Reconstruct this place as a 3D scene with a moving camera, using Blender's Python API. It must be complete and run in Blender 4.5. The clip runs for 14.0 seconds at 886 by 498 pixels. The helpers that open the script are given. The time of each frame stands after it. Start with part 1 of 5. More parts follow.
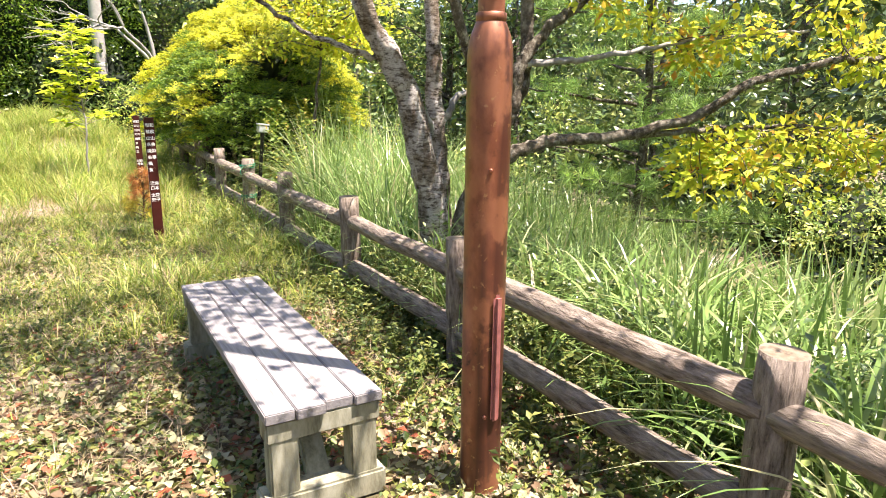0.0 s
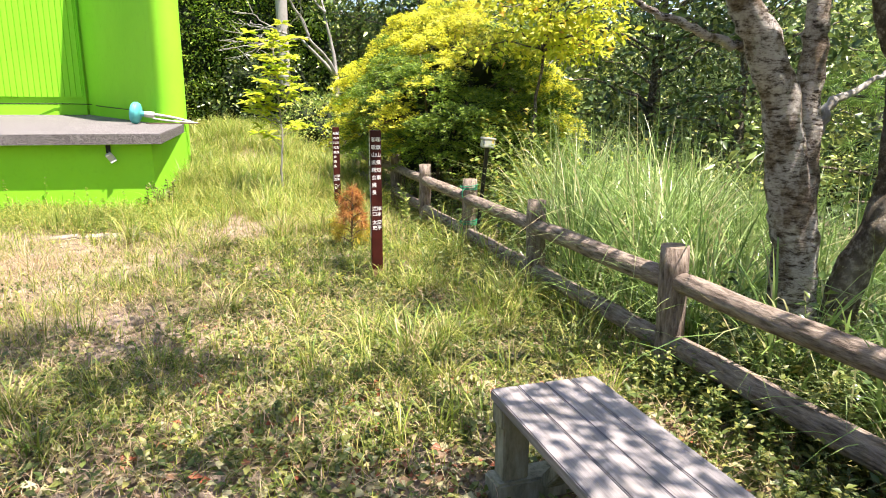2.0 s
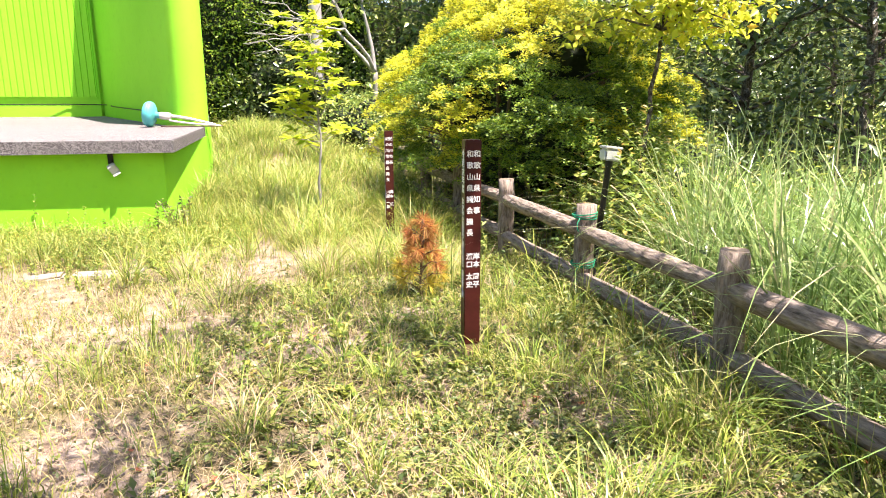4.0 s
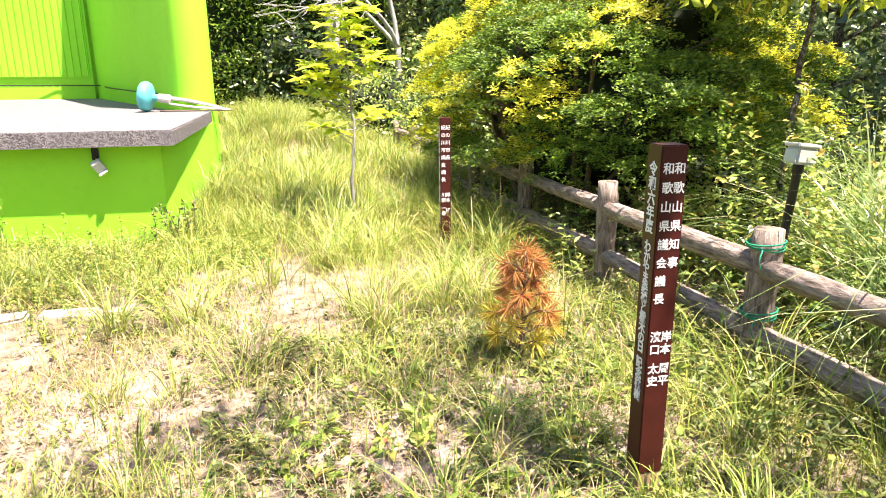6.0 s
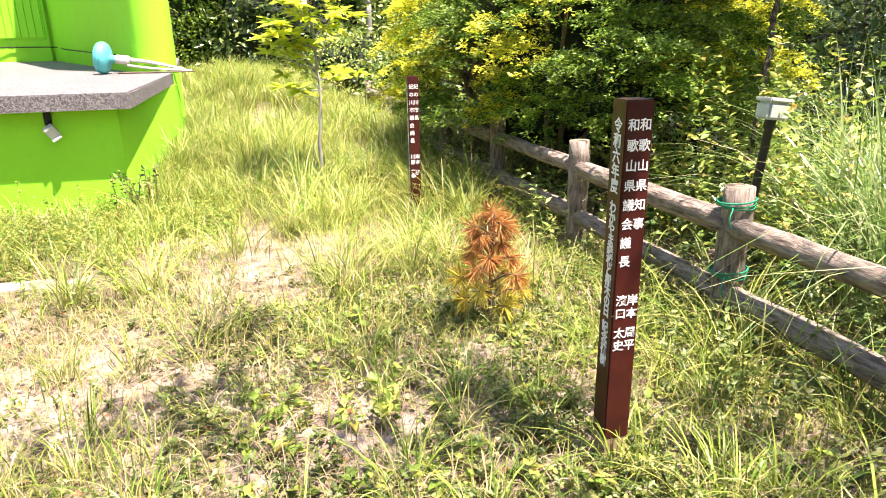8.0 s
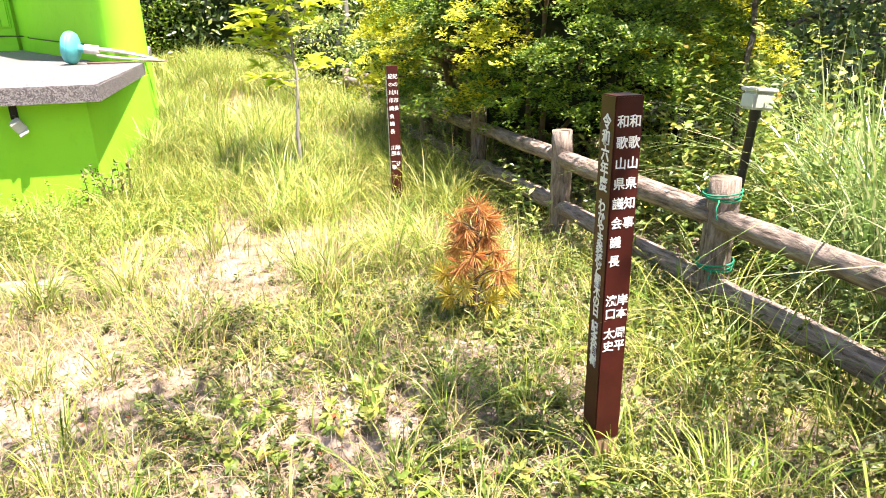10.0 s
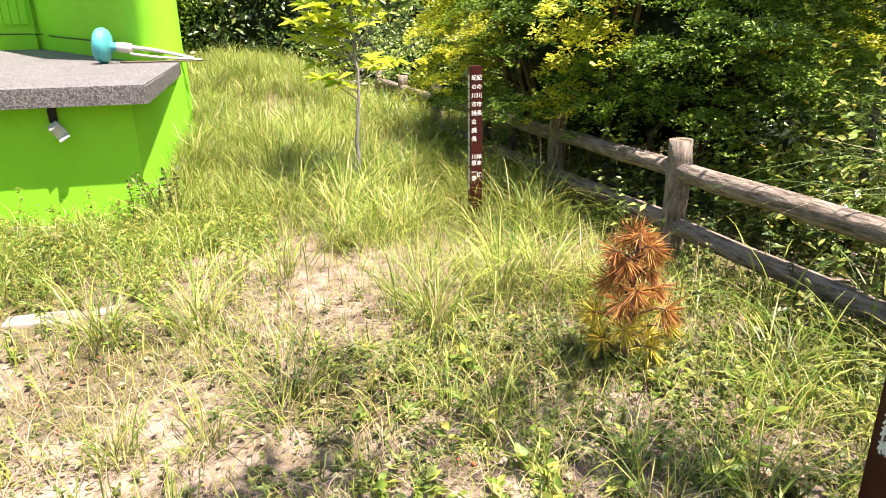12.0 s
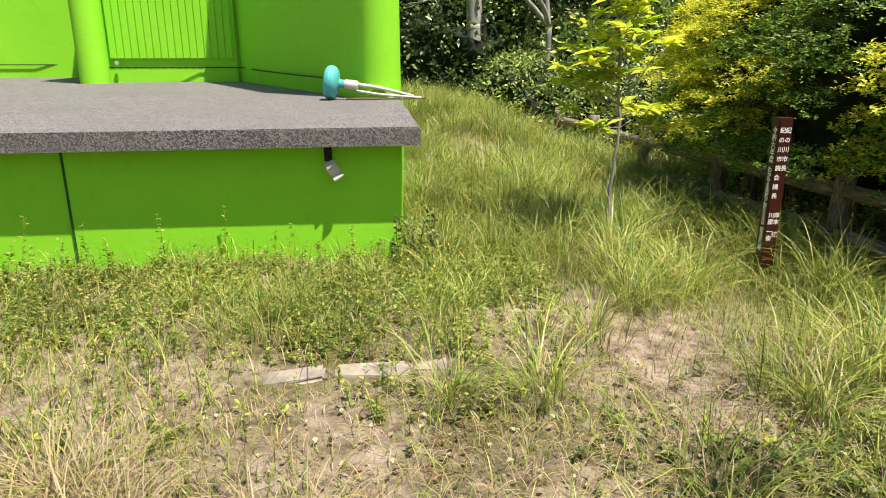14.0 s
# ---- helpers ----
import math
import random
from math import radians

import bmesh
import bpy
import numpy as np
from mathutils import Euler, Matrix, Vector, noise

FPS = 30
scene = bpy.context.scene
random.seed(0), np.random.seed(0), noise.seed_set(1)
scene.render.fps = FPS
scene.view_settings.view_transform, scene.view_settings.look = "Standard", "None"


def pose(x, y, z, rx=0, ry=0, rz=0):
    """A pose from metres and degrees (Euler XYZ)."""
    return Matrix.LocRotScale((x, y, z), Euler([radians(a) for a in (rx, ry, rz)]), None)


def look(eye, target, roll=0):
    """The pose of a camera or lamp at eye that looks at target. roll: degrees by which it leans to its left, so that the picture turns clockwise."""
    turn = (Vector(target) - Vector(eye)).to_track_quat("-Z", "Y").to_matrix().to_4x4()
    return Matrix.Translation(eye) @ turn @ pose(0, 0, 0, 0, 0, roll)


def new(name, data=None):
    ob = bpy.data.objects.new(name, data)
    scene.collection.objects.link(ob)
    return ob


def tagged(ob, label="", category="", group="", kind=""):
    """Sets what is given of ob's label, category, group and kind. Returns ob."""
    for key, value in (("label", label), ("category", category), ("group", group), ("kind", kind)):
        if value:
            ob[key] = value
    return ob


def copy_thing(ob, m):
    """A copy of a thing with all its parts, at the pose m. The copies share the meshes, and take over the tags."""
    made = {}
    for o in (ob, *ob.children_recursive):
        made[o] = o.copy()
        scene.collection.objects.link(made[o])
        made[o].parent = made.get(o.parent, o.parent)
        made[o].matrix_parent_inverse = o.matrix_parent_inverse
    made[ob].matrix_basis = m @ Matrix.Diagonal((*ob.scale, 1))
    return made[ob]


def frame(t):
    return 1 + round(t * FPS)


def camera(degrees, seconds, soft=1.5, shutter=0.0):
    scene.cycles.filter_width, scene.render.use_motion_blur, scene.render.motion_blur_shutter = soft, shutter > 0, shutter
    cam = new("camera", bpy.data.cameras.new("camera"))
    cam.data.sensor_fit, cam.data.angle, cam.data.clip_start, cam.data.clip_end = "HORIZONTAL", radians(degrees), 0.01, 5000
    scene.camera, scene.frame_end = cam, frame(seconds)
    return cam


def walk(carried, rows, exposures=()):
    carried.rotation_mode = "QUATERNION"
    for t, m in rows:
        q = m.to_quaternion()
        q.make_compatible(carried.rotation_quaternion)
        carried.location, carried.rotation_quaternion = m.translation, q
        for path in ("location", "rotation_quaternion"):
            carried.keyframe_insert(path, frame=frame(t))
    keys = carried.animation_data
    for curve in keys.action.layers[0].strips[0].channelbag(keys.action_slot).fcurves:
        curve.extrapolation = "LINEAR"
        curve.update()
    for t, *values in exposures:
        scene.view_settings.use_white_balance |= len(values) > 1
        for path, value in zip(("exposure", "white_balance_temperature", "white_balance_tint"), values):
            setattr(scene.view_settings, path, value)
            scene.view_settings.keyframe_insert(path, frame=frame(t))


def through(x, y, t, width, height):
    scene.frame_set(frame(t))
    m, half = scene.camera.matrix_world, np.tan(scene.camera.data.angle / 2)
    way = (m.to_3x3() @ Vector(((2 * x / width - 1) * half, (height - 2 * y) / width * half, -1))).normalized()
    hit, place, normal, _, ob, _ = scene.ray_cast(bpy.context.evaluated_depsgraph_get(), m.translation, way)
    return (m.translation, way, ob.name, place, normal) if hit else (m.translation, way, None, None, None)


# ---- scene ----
# ---------------------------------------------------------------- camera
cam = camera(68.6, 14.0, 1.0)
METRES, EYE, TILT, LEAN, TURN = 7.9, 1.5, -0.478, -0.2725, -29.7
ROWS = [
    (0.0, 0.0, 0.0, 0.0, 0.07, -12.82, -0.3),
    (0.5, -0.0356, 0.0473, -0.0041, 6.28, -12.81, -0.28),
    (1.0, -0.0799, 0.0844, -0.0017, 10.38, -12.32, -0.42),
    (1.5, -0.1186, 0.1158, -0.0001, 11.11, -12.03, -0.12),
    (2.0, -0.1517, 0.1673, -0.0018, 12.33, -11.99, -0.15),
    (2.5, -0.1903, 0.2109, -0.0012, 13.57, -11.76, 0.07),
    (3.0, -0.2113, 0.2708, -0.0007, 14.0, -11.93, 0.14),
    (5.5, -0.353, 0.5197, -0.0016, 15.26, -12.52, 0.37),
    (6.0, -0.3879, 0.5439, 0.0013, 15.07, -13.91, 0.53),
    (6.5, -0.3876, 0.5534, 0.0003, 14.7, -15.22, 1.1),
    (7.0, -0.3824, 0.5553, -0.0001, 14.11, -15.73, 0.97),
    (7.5, -0.381, 0.5569, -0.0011, 13.58, -16.55, 0.99),
    (8.0, -0.3824, 0.5585, -0.0012, 13.04, -17.26, 1.04),
    (10.5, -0.3905, 0.5757, 0.003, 10.75, -18.59, 1.01),
    (11.0, -0.4289, 0.5807, 0.0011, 10.82, -18.55, 0.32),
    (11.5, -0.4592, 0.5951, -0.0026, 11.07, -18.6, 0.92),
    (12.0, -0.4782, 0.6196, -0.0019, 11.29, -18.26, 1.06),
    (12.5, -0.5167, 0.6227, -0.0026, 11.57, -18.08, 0.42),
    (13.0, -0.5568, 0.6229, -0.0011, 12.16, -17.97, 0.78),
    (13.5, -0.5981, 0.6335, 0.0008, 14.83, -17.77, 0.57),
    (14.0, -0.6431, 0.6102, 0.0116, 20.5, -15.55, 0.26),
]
EXPOSURES = [(0.0, 2.0, 6500, 18), (1.0, 1.92, 6500, 17), (2.0, 1.82, 6500, 17), (3.0, 1.9, 6500, 19), (5.3, 2.32, 6500, 22), (8.0, 2.2, 6500, 20), (10.5, 2.34, 6500, 21), (11.5, 2.08, 6500, 19), (12.5, 1.58, 6500, 15), (13.2, 1.4, 6500, 14), (14.0, 1.04, 6500, 9)]
walk(cam, [(t, pose(0, 0, EYE, TILT, LEAN, TURN) @ pose(METRES * x, METRES * y, METRES * z, 90 + pitch, roll, yaw)) for t, x, y, z, yaw, pitch, roll in ROWS], EXPOSURES)

# ---------------------------------------------------------------- sky and sun
SUN_EL, SUN_TO = 70.0, Vector((0.68, -0.73, 0.0)).normalized()
world = bpy.data.worlds.new("sky")
scene.world = world
world.use_nodes = True
wn = world.node_tree.nodes
sky = wn.new("ShaderNodeTexSky")
sky.sky_type, sky.sun_disc = "NISHITA", False
sky.sun_elevation = radians(SUN_EL)
sky.sun_rotation = math.atan2(SUN_TO.x, SUN_TO.y)
world.node_tree.links.new(sky.outputs[0], wn["Background"].inputs[0])
wn["Background"].inputs[1].default_value = 0.08
sun = bpy.data.lights.new("sun", "SUN")
sun.energy, sun.angle, sun.color = 4.5, radians(0.5), (1.0, 0.93, 0.80)
to_sun = Vector((SUN_TO.x * math.cos(radians(SUN_EL)), SUN_TO.y * math.cos(radians(SUN_EL)), math.sin(radians(SUN_EL))))
sun_ob = new("sun", sun)
sun_ob.matrix_basis = look(to_sun * 40, (0, 0, 0))
sun_ob.location = to_sun * 40

# ---------------------------------------------------------------- material helpers
rng = np.random.default_rng(7)


class Mat:
    """A small node builder round a Principled shader."""

    def __init__(self, name, rough=0.8, metal=0.0, spec=0.3):
        self.m = bpy.data.materials.new(name)
        self.m.use_nodes = True
        self.t = self.m.node_tree
        self.bsdf = self.t.nodes["Principled BSDF"]
        self.bsdf.inputs["Roughness"].default_value = rough
        self.bsdf.inputs["Metallic"].default_value = metal
        self.bsdf.inputs["Specular IOR Level"].default_value = spec
        self.co = self.t.nodes.new("ShaderNodeTexCoord").outputs["Object"]

    def link(self, a, b):
        self.t.links.new(a, b)

    def scaled(self, sx, sy, sz):
        n = self.t.nodes.new("ShaderNodeMapping")
        n.inputs["Scale"].default_value = (sx, sy, sz)
        self.link(self.co, n.inputs["Vector"])
        return n.outputs[0]

    def noise(self, scale, detail=5.0, rough=0.6, at=None, kind="noise"):
        if kind == "noise":
            n = self.t.nodes.new("ShaderNodeTexNoise")
            n.inputs["Detail"].default_value, n.inputs["Roughness"].default_value = detail, rough
            out = n.outputs["Fac"]
        else:
            n = self.t.nodes.new("ShaderNodeTexVoronoi")
            out = n.outputs["Distance"] if kind == "cells" else n.outputs["Color"]
        n.inputs["Scale"].default_value = scale
        self.link(at or self.co, n.inputs["Vector"])
        return out

    def ramp(self, fac, stops):
        n = self.t.nodes.new("ShaderNodeValToRGB")
        e = n.color_ramp.elements
        while len(e) < len(stops):
            e.new(0.5)
        for el, (p, c) in zip(e, stops):
            el.position, el.color = p, (*c, 1.0) if len(c) == 3 else c
        self.link(fac, n.inputs[0])
        return n.outputs[0]

    def grey(self, fac, lo, hi, a=0.0, b=1.0):
        n = self.t.nodes.new("ShaderNodeMapRange")
        n.inputs["From Min"].default_value, n.inputs["From Max"].default_value = lo, hi
        n.inputs["To Min"].default_value, n.inputs["To Max"].default_value = a, b
        self.link(fac, n.inputs["Value"])
        return n.outputs[0]

    def mix(self, fac, a, b, blend="MIX"):
        n = self.t.nodes.new("ShaderNodeMix")
        n.data_type, n.blend_type = "RGBA", blend
        for i, v in ((0, fac), (6, a), (7, b)):
            if isinstance(v, (int, float)):
                n.inputs[i].default_value = v
            elif isinstance(v, tuple):
                n.inputs[i].default_value = (*v, 1.0)
            else:
                self.link(v, n.inputs[i])
        return n.outputs[2]

    def island(self):
        return self.t.nodes.new("ShaderNodeNewGeometry").outputs["Random Per Island"]

    def rand(self):
        return self.t.nodes.new("ShaderNodeObjectInfo").outputs["Random"]

    def color(self, c):
        if isinstance(c, tuple):
            self.bsdf.inputs["Base Color"].default_value = (*c, 1.0)
        else:
            self.link(c, self.bsdf.inputs["Base Color"])
        return self

    def roughness(self, v):
        self.link(v, self.bsdf.inputs["Roughness"])
        return self

    def bump(self, h, strength=0.5, dist=0.01):
        n = self.t.nodes.new("ShaderNodeBump")
        n.inputs["Strength"].default_value, n.inputs["Distance"].default_value = strength, dist
        self.link(h, n.inputs["Height"])
        self.link(n.outputs[0], self.bsdf.inputs["Normal"])
        return self

    def leafy(self, colour, through=0.4):
        """Lets light pass through thin leaves."""
        tr = self.t.nodes.new("ShaderNodeBsdfTranslucent")
        mx = self.t.nodes.new("ShaderNodeMixShader")
        mx.inputs[0].default_value = through
        self.color(colour)
        self.link(colour, tr.inputs["Color"])
        self.link(self.bsdf.outputs[0], mx.inputs[1])
        self.link(tr.outputs[0], mx.inputs[2])
        self.link(mx.outputs[0], self.t.nodes["Material Output"].inputs["Surface"])
        return self


def leaf_material(name, stops, through=0.4, rough=0.45, spec=0.4, patch=1.2):
    """Leaves or blades, coloured one by one, with drifts of colour at a larger scale."""
    m = Mat(name, rough, 0, spec)
    m.co = m.t.nodes.new("ShaderNodeNewGeometry").outputs["Position"]
    c = m.ramp(m.island(), stops)
    big = m.grey(m.noise(patch, 3), 0.3, 0.7, 0.72, 1.25)
    hsv = m.t.nodes.new("ShaderNodeHueSaturation")
    m.link(big, hsv.inputs["Value"])
    m.link(c, hsv.inputs["Color"])
    return m.leafy(hsv.outputs[0], through).m


# ---------------------------------------------------------------- materials
M_GRASS = leaf_material("fresh_grass", [(0.0, (0.11, 0.18, 0.022)), (0.4, (0.225, 0.29, 0.04)), (0.75, (0.38, 0.385, 0.066)), (1.0, (0.56, 0.47, 0.18))], 0.3, 0.5)
M_TUSSOCK = leaf_material("tussock_blades", [(0.0, (0.085, 0.165, 0.02)), (0.35, (0.20, 0.285, 0.036)), (0.7, (0.36, 0.41, 0.068)), (1.0, (0.55, 0.48, 0.19))], 0.32, 0.42, 0.45, 0.9)
M_DRY = leaf_material("dry_grass", [(0.0, (0.300, 0.246, 0.096)), (0.5, (0.460, 0.335, 0.204)), (0.8, (0.551, 0.398, 0.289)), (1.0, (0.239, 0.238, 0.074))], 0.25, 0.6)
M_SUSUKI = leaf_material("pampas_blades", [(0.0, (0.12, 0.21, 0.05)), (0.5, (0.22, 0.335, 0.085)), (0.85, (0.37, 0.45, 0.18)), (1.0, (0.62, 0.52, 0.32))], 0.35, 0.32, 0.6, 0.7)
M_WEED = leaf_material("weed_leaves", [(0.0, (0.118, 0.193, 0.028)), (0.5, (0.235, 0.330, 0.049)), (0.85, (0.420, 0.441, 0.084)), (1.0, (0.605, 0.413, 0.112))], 0.35, 0.5)
M_CLOVER = leaf_material("ground_cover", [(0.0, (0.055, 0.09, 0.022)), (0.5, (0.135, 0.175, 0.04)), (1.0, (0.30, 0.29, 0.08))], 0.3, 0.45)
M_LITTER = leaf_material("fallen_leaves", [(0.0, (0.12, 0.065, 0.035)), (0.2, (0.27, 0.18, 0.10)), (0.42, (0.36, 0.32, 0.18)), (0.62, (0.42, 0.41, 0.22)), (0.84, (0.47, 0.43, 0.27)), (0.93, (0.30, 0.11, 0.055)), (1.0, (0.38, 0.10, 0.05))], 0.25, 0.6)
M_HEDGE = leaf_material("hedge_leaves", [(0.0, (0.045, 0.105, 0.012)), (0.5, (0.13, 0.235, 0.022)), (1.0, (0.36, 0.46, 0.04))], 0.36, 0.42, 0.32)
M_HEDGE_TIP = leaf_material("young_hedge_leaves", [(0.0, (0.389, 0.444, 0.036)), (0.5, (0.743, 0.661, 0.045)), (1.0, (0.755, 0.764, 0.074))], 0.5, 0.4)
M_LIME = leaf_material("sapling_leaves", [(0.0, (0.362, 0.503, 0.030)), (0.5, (0.584, 0.661, 0.050)), (1.0, (0.765, 0.727, 0.080))], 0.6, 0.4)
M_YELLOW = leaf_material("yellow_green_leaves", [(0.0, (0.36, 0.45, 0.03)), (0.5, (0.60, 0.63, 0.05)), (0.93, (0.74, 0.68, 0.07)), (1.0, (0.6, 0.3, 0.06))], 0.5, 0.45)
M_AUTUMN = leaf_material("autumn_cherry_leaves", [(0.0, (0.28, 0.40, 0.035)), (0.4, (0.56, 0.60, 0.055)), (0.84, (0.78, 0.69, 0.07)), (0.95, (0.76, 0.48, 0.07)), (1.0, (0.6, 0.2, 0.05))], 0.55, 0.42)
M_FOREST = leaf_material("forest_leaves", [(0.0, (0.03, 0.06, 0.02)), (0.5, (0.09, 0.145, 0.038)), (0.88, (0.21, 0.28, 0.07)), (1.0, (0.42, 0.44, 0.13))], 0.18, 0.32, 0.55, 0.35)
M_FOREST_L = leaf_material("light_forest_leaves", [(0.0, (0.10, 0.18, 0.04)), (0.5, (0.28, 0.38, 0.085)), (1.0, (0.70, 0.70, 0.2))], 0.3, 0.36, 0.5, 0.35)
M_PINE = leaf_material("pine_needles", [(0.0, (0.146, 0.268, 0.074)), (0.6, (0.321, 0.487, 0.125)), (1.0, (0.583, 0.731, 0.199))], 0.2, 0.5)
M_DEADPINE = leaf_material("dying_pine_needles", [(0.0, (0.390, 0.131, 0.045)), (0.5, (0.676, 0.290, 0.090)), (1.0, (0.750, 0.478, 0.135))], 0.25, 0.6)
M_YELPINE = leaf_material("yellowing_pine_needles", [(0.0, (0.504, 0.475, 0.048)), (0.6, (0.696, 0.575, 0.072)), (1.0, (0.744, 0.450, 0.084))], 0.25, 0.6)


def ground_material():
    m = Mat("dry_soil_and_turf", 0.95, 0, 0.1)
    big, fine, grit = m.noise(0.55, 5, 0.6), m.noise(7, 6, 0.7), m.noise(70, 3, 0.7)
    soil = m.ramp(fine, [(0.32, (0.085, 0.06, 0.042)), (0.45, (0.27, 0.20, 0.155)), (0.64, (0.50, 0.395, 0.325))])
    thatch = m.ramp(m.noise(16, 6, 0.75), [(0.3, (0.03, 0.03, 0.012)), (0.5, (0.12, 0.105, 0.04)), (0.75, (0.29, 0.235, 0.11))])
    c = m.mix(m.grey(big, 0.42, 0.6), soil, thatch)
    c = m.mix(m.grey(grit, 0.3, 0.7, 0.0, 0.35), c, (0.12, 0.09, 0.06), "MULTIPLY")
    m.color(c)
    m.bump(m.noise(40, 6, 0.7), 0.8, 0.02)
    return m.m


def bark_material(name, dark, mid, light, sx=14, sz=14, bump=0.9, streak=(1, 1, 0.25)):
    m = Mat(name, 0.9, 0, 0.15)
    at = m.scaled(*streak)
    n = m.noise(sx, 8, 0.7, at)
    c = m.ramp(n, [(0.3, dark), (0.5, mid), (0.7, light)])
    spots = m.noise(3.5, 4, 0.6)
    c = m.mix(m.grey(spots, 0.5, 0.72, 0, 0.6), c, tuple(0.5 * (a + b) for a, b in zip(mid, light)))
    m.color(c)
    m.bump(n, bump, 0.02)
    return m.m


def log_material():
    m = Mat("weathered_imitation_log", 0.85, 0, 0.2)
    at = m.scaled(1, 1, 0.2)
    grooves = m.noise(42, 8, 0.72, at)
    cells = m.noise(34, 2, 0.5, m.scaled(1, 1, 0.28), "cells")
    c = m.ramp(grooves, [(0.33, (0.042, 0.03, 0.023)), (0.45, (0.17, 0.13, 0.105)), (0.64, (0.345, 0.28, 0.235))])
    c = m.mix(m.grey(m.noise(2.2, 4), 0.45, 0.75, 0, 0.5), c, (0.29, 0.24, 0.20))
    c = m.mix(m.grey(m.noise(5, 4), 0.63, 0.74, 0, 0.6), c, (0.2, 0.19, 0.08))
    m.color(c)
    m.bump(m.mix(0.45, grooves, cells), 0.9, 0.026)
    return m.m


def cut_material():
    m = Mat("sawn_log_end", 0.9, 0, 0.15)
    n = m.noise(30, 5)
    m.color(m.ramp(n, [(0.3, (0.10, 0.075, 0.055)), (0.5, (0.20, 0.155, 0.115)), (0.8, (0.30, 0.245, 0.19))])).bump(n, 0.4, 0.005)
    return m.m


def plank_material():
    m = Mat("silvered_plank", 0.8, 0, 0.25)
    at = m.scaled(1, 0.06, 1)
    grain = m.noise(60, 6, 0.65, at)
    c = m.ramp(grain, [(0.3, (0.15, 0.135, 0.13)), (0.5, (0.26, 0.24, 0.243)), (0.72, (0.37, 0.345, 0.345))])
    c = m.mix(m.grey(m.noise(5, 5), 0.5, 0.75, 0, 0.45), c, (0.24, 0.21, 0.18))
    c = m.mix(m.grey(m.rand(), 0, 1, 0, 0.25), c, (0.2, 0.185, 0.2))
    m.color(c).bump(grain, 0.6, 0.004)
    return m.m


def leg_material():
    m = Mat("mossy_grey_timber", 0.9, 0, 0.15)
    n = m.noise(22, 6, 0.65, m.scaled(1, 1, 0.3))
    c = m.ramp(n, [(0.3, (0.11, 0.10, 0.065)), (0.5, (0.28, 0.265, 0.19)), (0.75, (0.43, 0.41, 0.325))])
    m.color(c).bump(n, 0.6, 0.006)
    return m.m


def rust_material():
    m = Mat("rusty_brown_paint", 0.42, 0.25, 0.5)
    n, b = m.noise(9, 7, 0.65, m.scaled(1, 1, 0.5)), m.noise(2.5, 5, 0.6, m.scaled(1, 1, 0.45))
    c = m.ramp(n, [(0.3, (0.10, 0.033, 0.02)), (0.5, (0.22, 0.072, 0.038)), (0.75, (0.36, 0.14, 0.075))])
    c = m.mix(m.grey(b, 0.48, 0.62), c, (0.33, 0.125, 0.055))
    c = m.mix(m.grey(m.noise(7, 4, 0.5, m.scaled(1, 1, 0.05)), 0.46, 0.56, 0, 0.85), c, (0.065, 0.022, 0.015))
    c = m.mix(m.grey(m.noise(14, 6, 0.7), 0.6, 0.68, 0, 0.8), c, (0.05, 0.022, 0.017))
    c = m.mix(m.grey(m.noise(4.5, 5, 0.6, m.scaled(1, 1, 0.7)), 0.53, 0.58, 0, 0.55), c, (0.36, 0.14, 0.07))
    c = m.mix(m.grey(m.noise(26, 4, 0.6), 0.64, 0.68, 0, 0.8), c, (0.38, 0.2, 0.09))
    m.color(c).roughness(m.grey(b, 0.4, 0.65, 0.32, 0.6)).bump(n, 0.35, 0.004)
    return m.m


def pale_rust_material():
    m = Mat("faded_pink_paint", 0.5, 0.0, 0.4)
    n = m.noise(14, 6, 0.65)
    m.color(m.ramp(n, [(0.3, (0.20, 0.07, 0.06)), (0.55, (0.36, 0.13, 0.115)), (0.8, (0.46, 0.2, 0.18))])).bump(n, 0.3, 0.003)
    return m.m


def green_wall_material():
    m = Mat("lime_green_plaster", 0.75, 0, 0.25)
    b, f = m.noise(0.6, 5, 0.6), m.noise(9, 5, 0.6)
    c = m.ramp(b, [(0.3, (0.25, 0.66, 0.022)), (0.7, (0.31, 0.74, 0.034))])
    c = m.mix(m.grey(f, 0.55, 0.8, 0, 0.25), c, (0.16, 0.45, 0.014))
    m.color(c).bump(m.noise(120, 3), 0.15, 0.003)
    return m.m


def slab_material():
    m = Mat("exposed_aggregate_slab", 0.85, 0, 0.25)
    peb = m.noise(105, 2, 0.5, None, "colour")
    bw = m.t.nodes.new("ShaderNodeRGBToBW")
    m.link(peb, bw.inputs[0])
    c = m.ramp(bw.outputs[0], [(0.25, (0.055, 0.048, 0.05)), (0.5, (0.135, 0.12, 0.124)), (0.75, (0.29, 0.265, 0.265))])
    c = m.mix(m.grey(m.noise(0.9, 6, 0.7), 0.42, 0.68, 0, 0.6), c, (0.12, 0.11, 0.105))
    c = m.mix(m.grey(m.noise(4, 6, 0.65, m.scaled(0.25, 1, 1)), 0.5, 0.7, 0, 0.4), c, (0.21, 0.197, 0.195))
    m.color(c).bump(m.noise(105, 2, 0.5, None, "cells"), 0.5, 0.004)
    return m.m


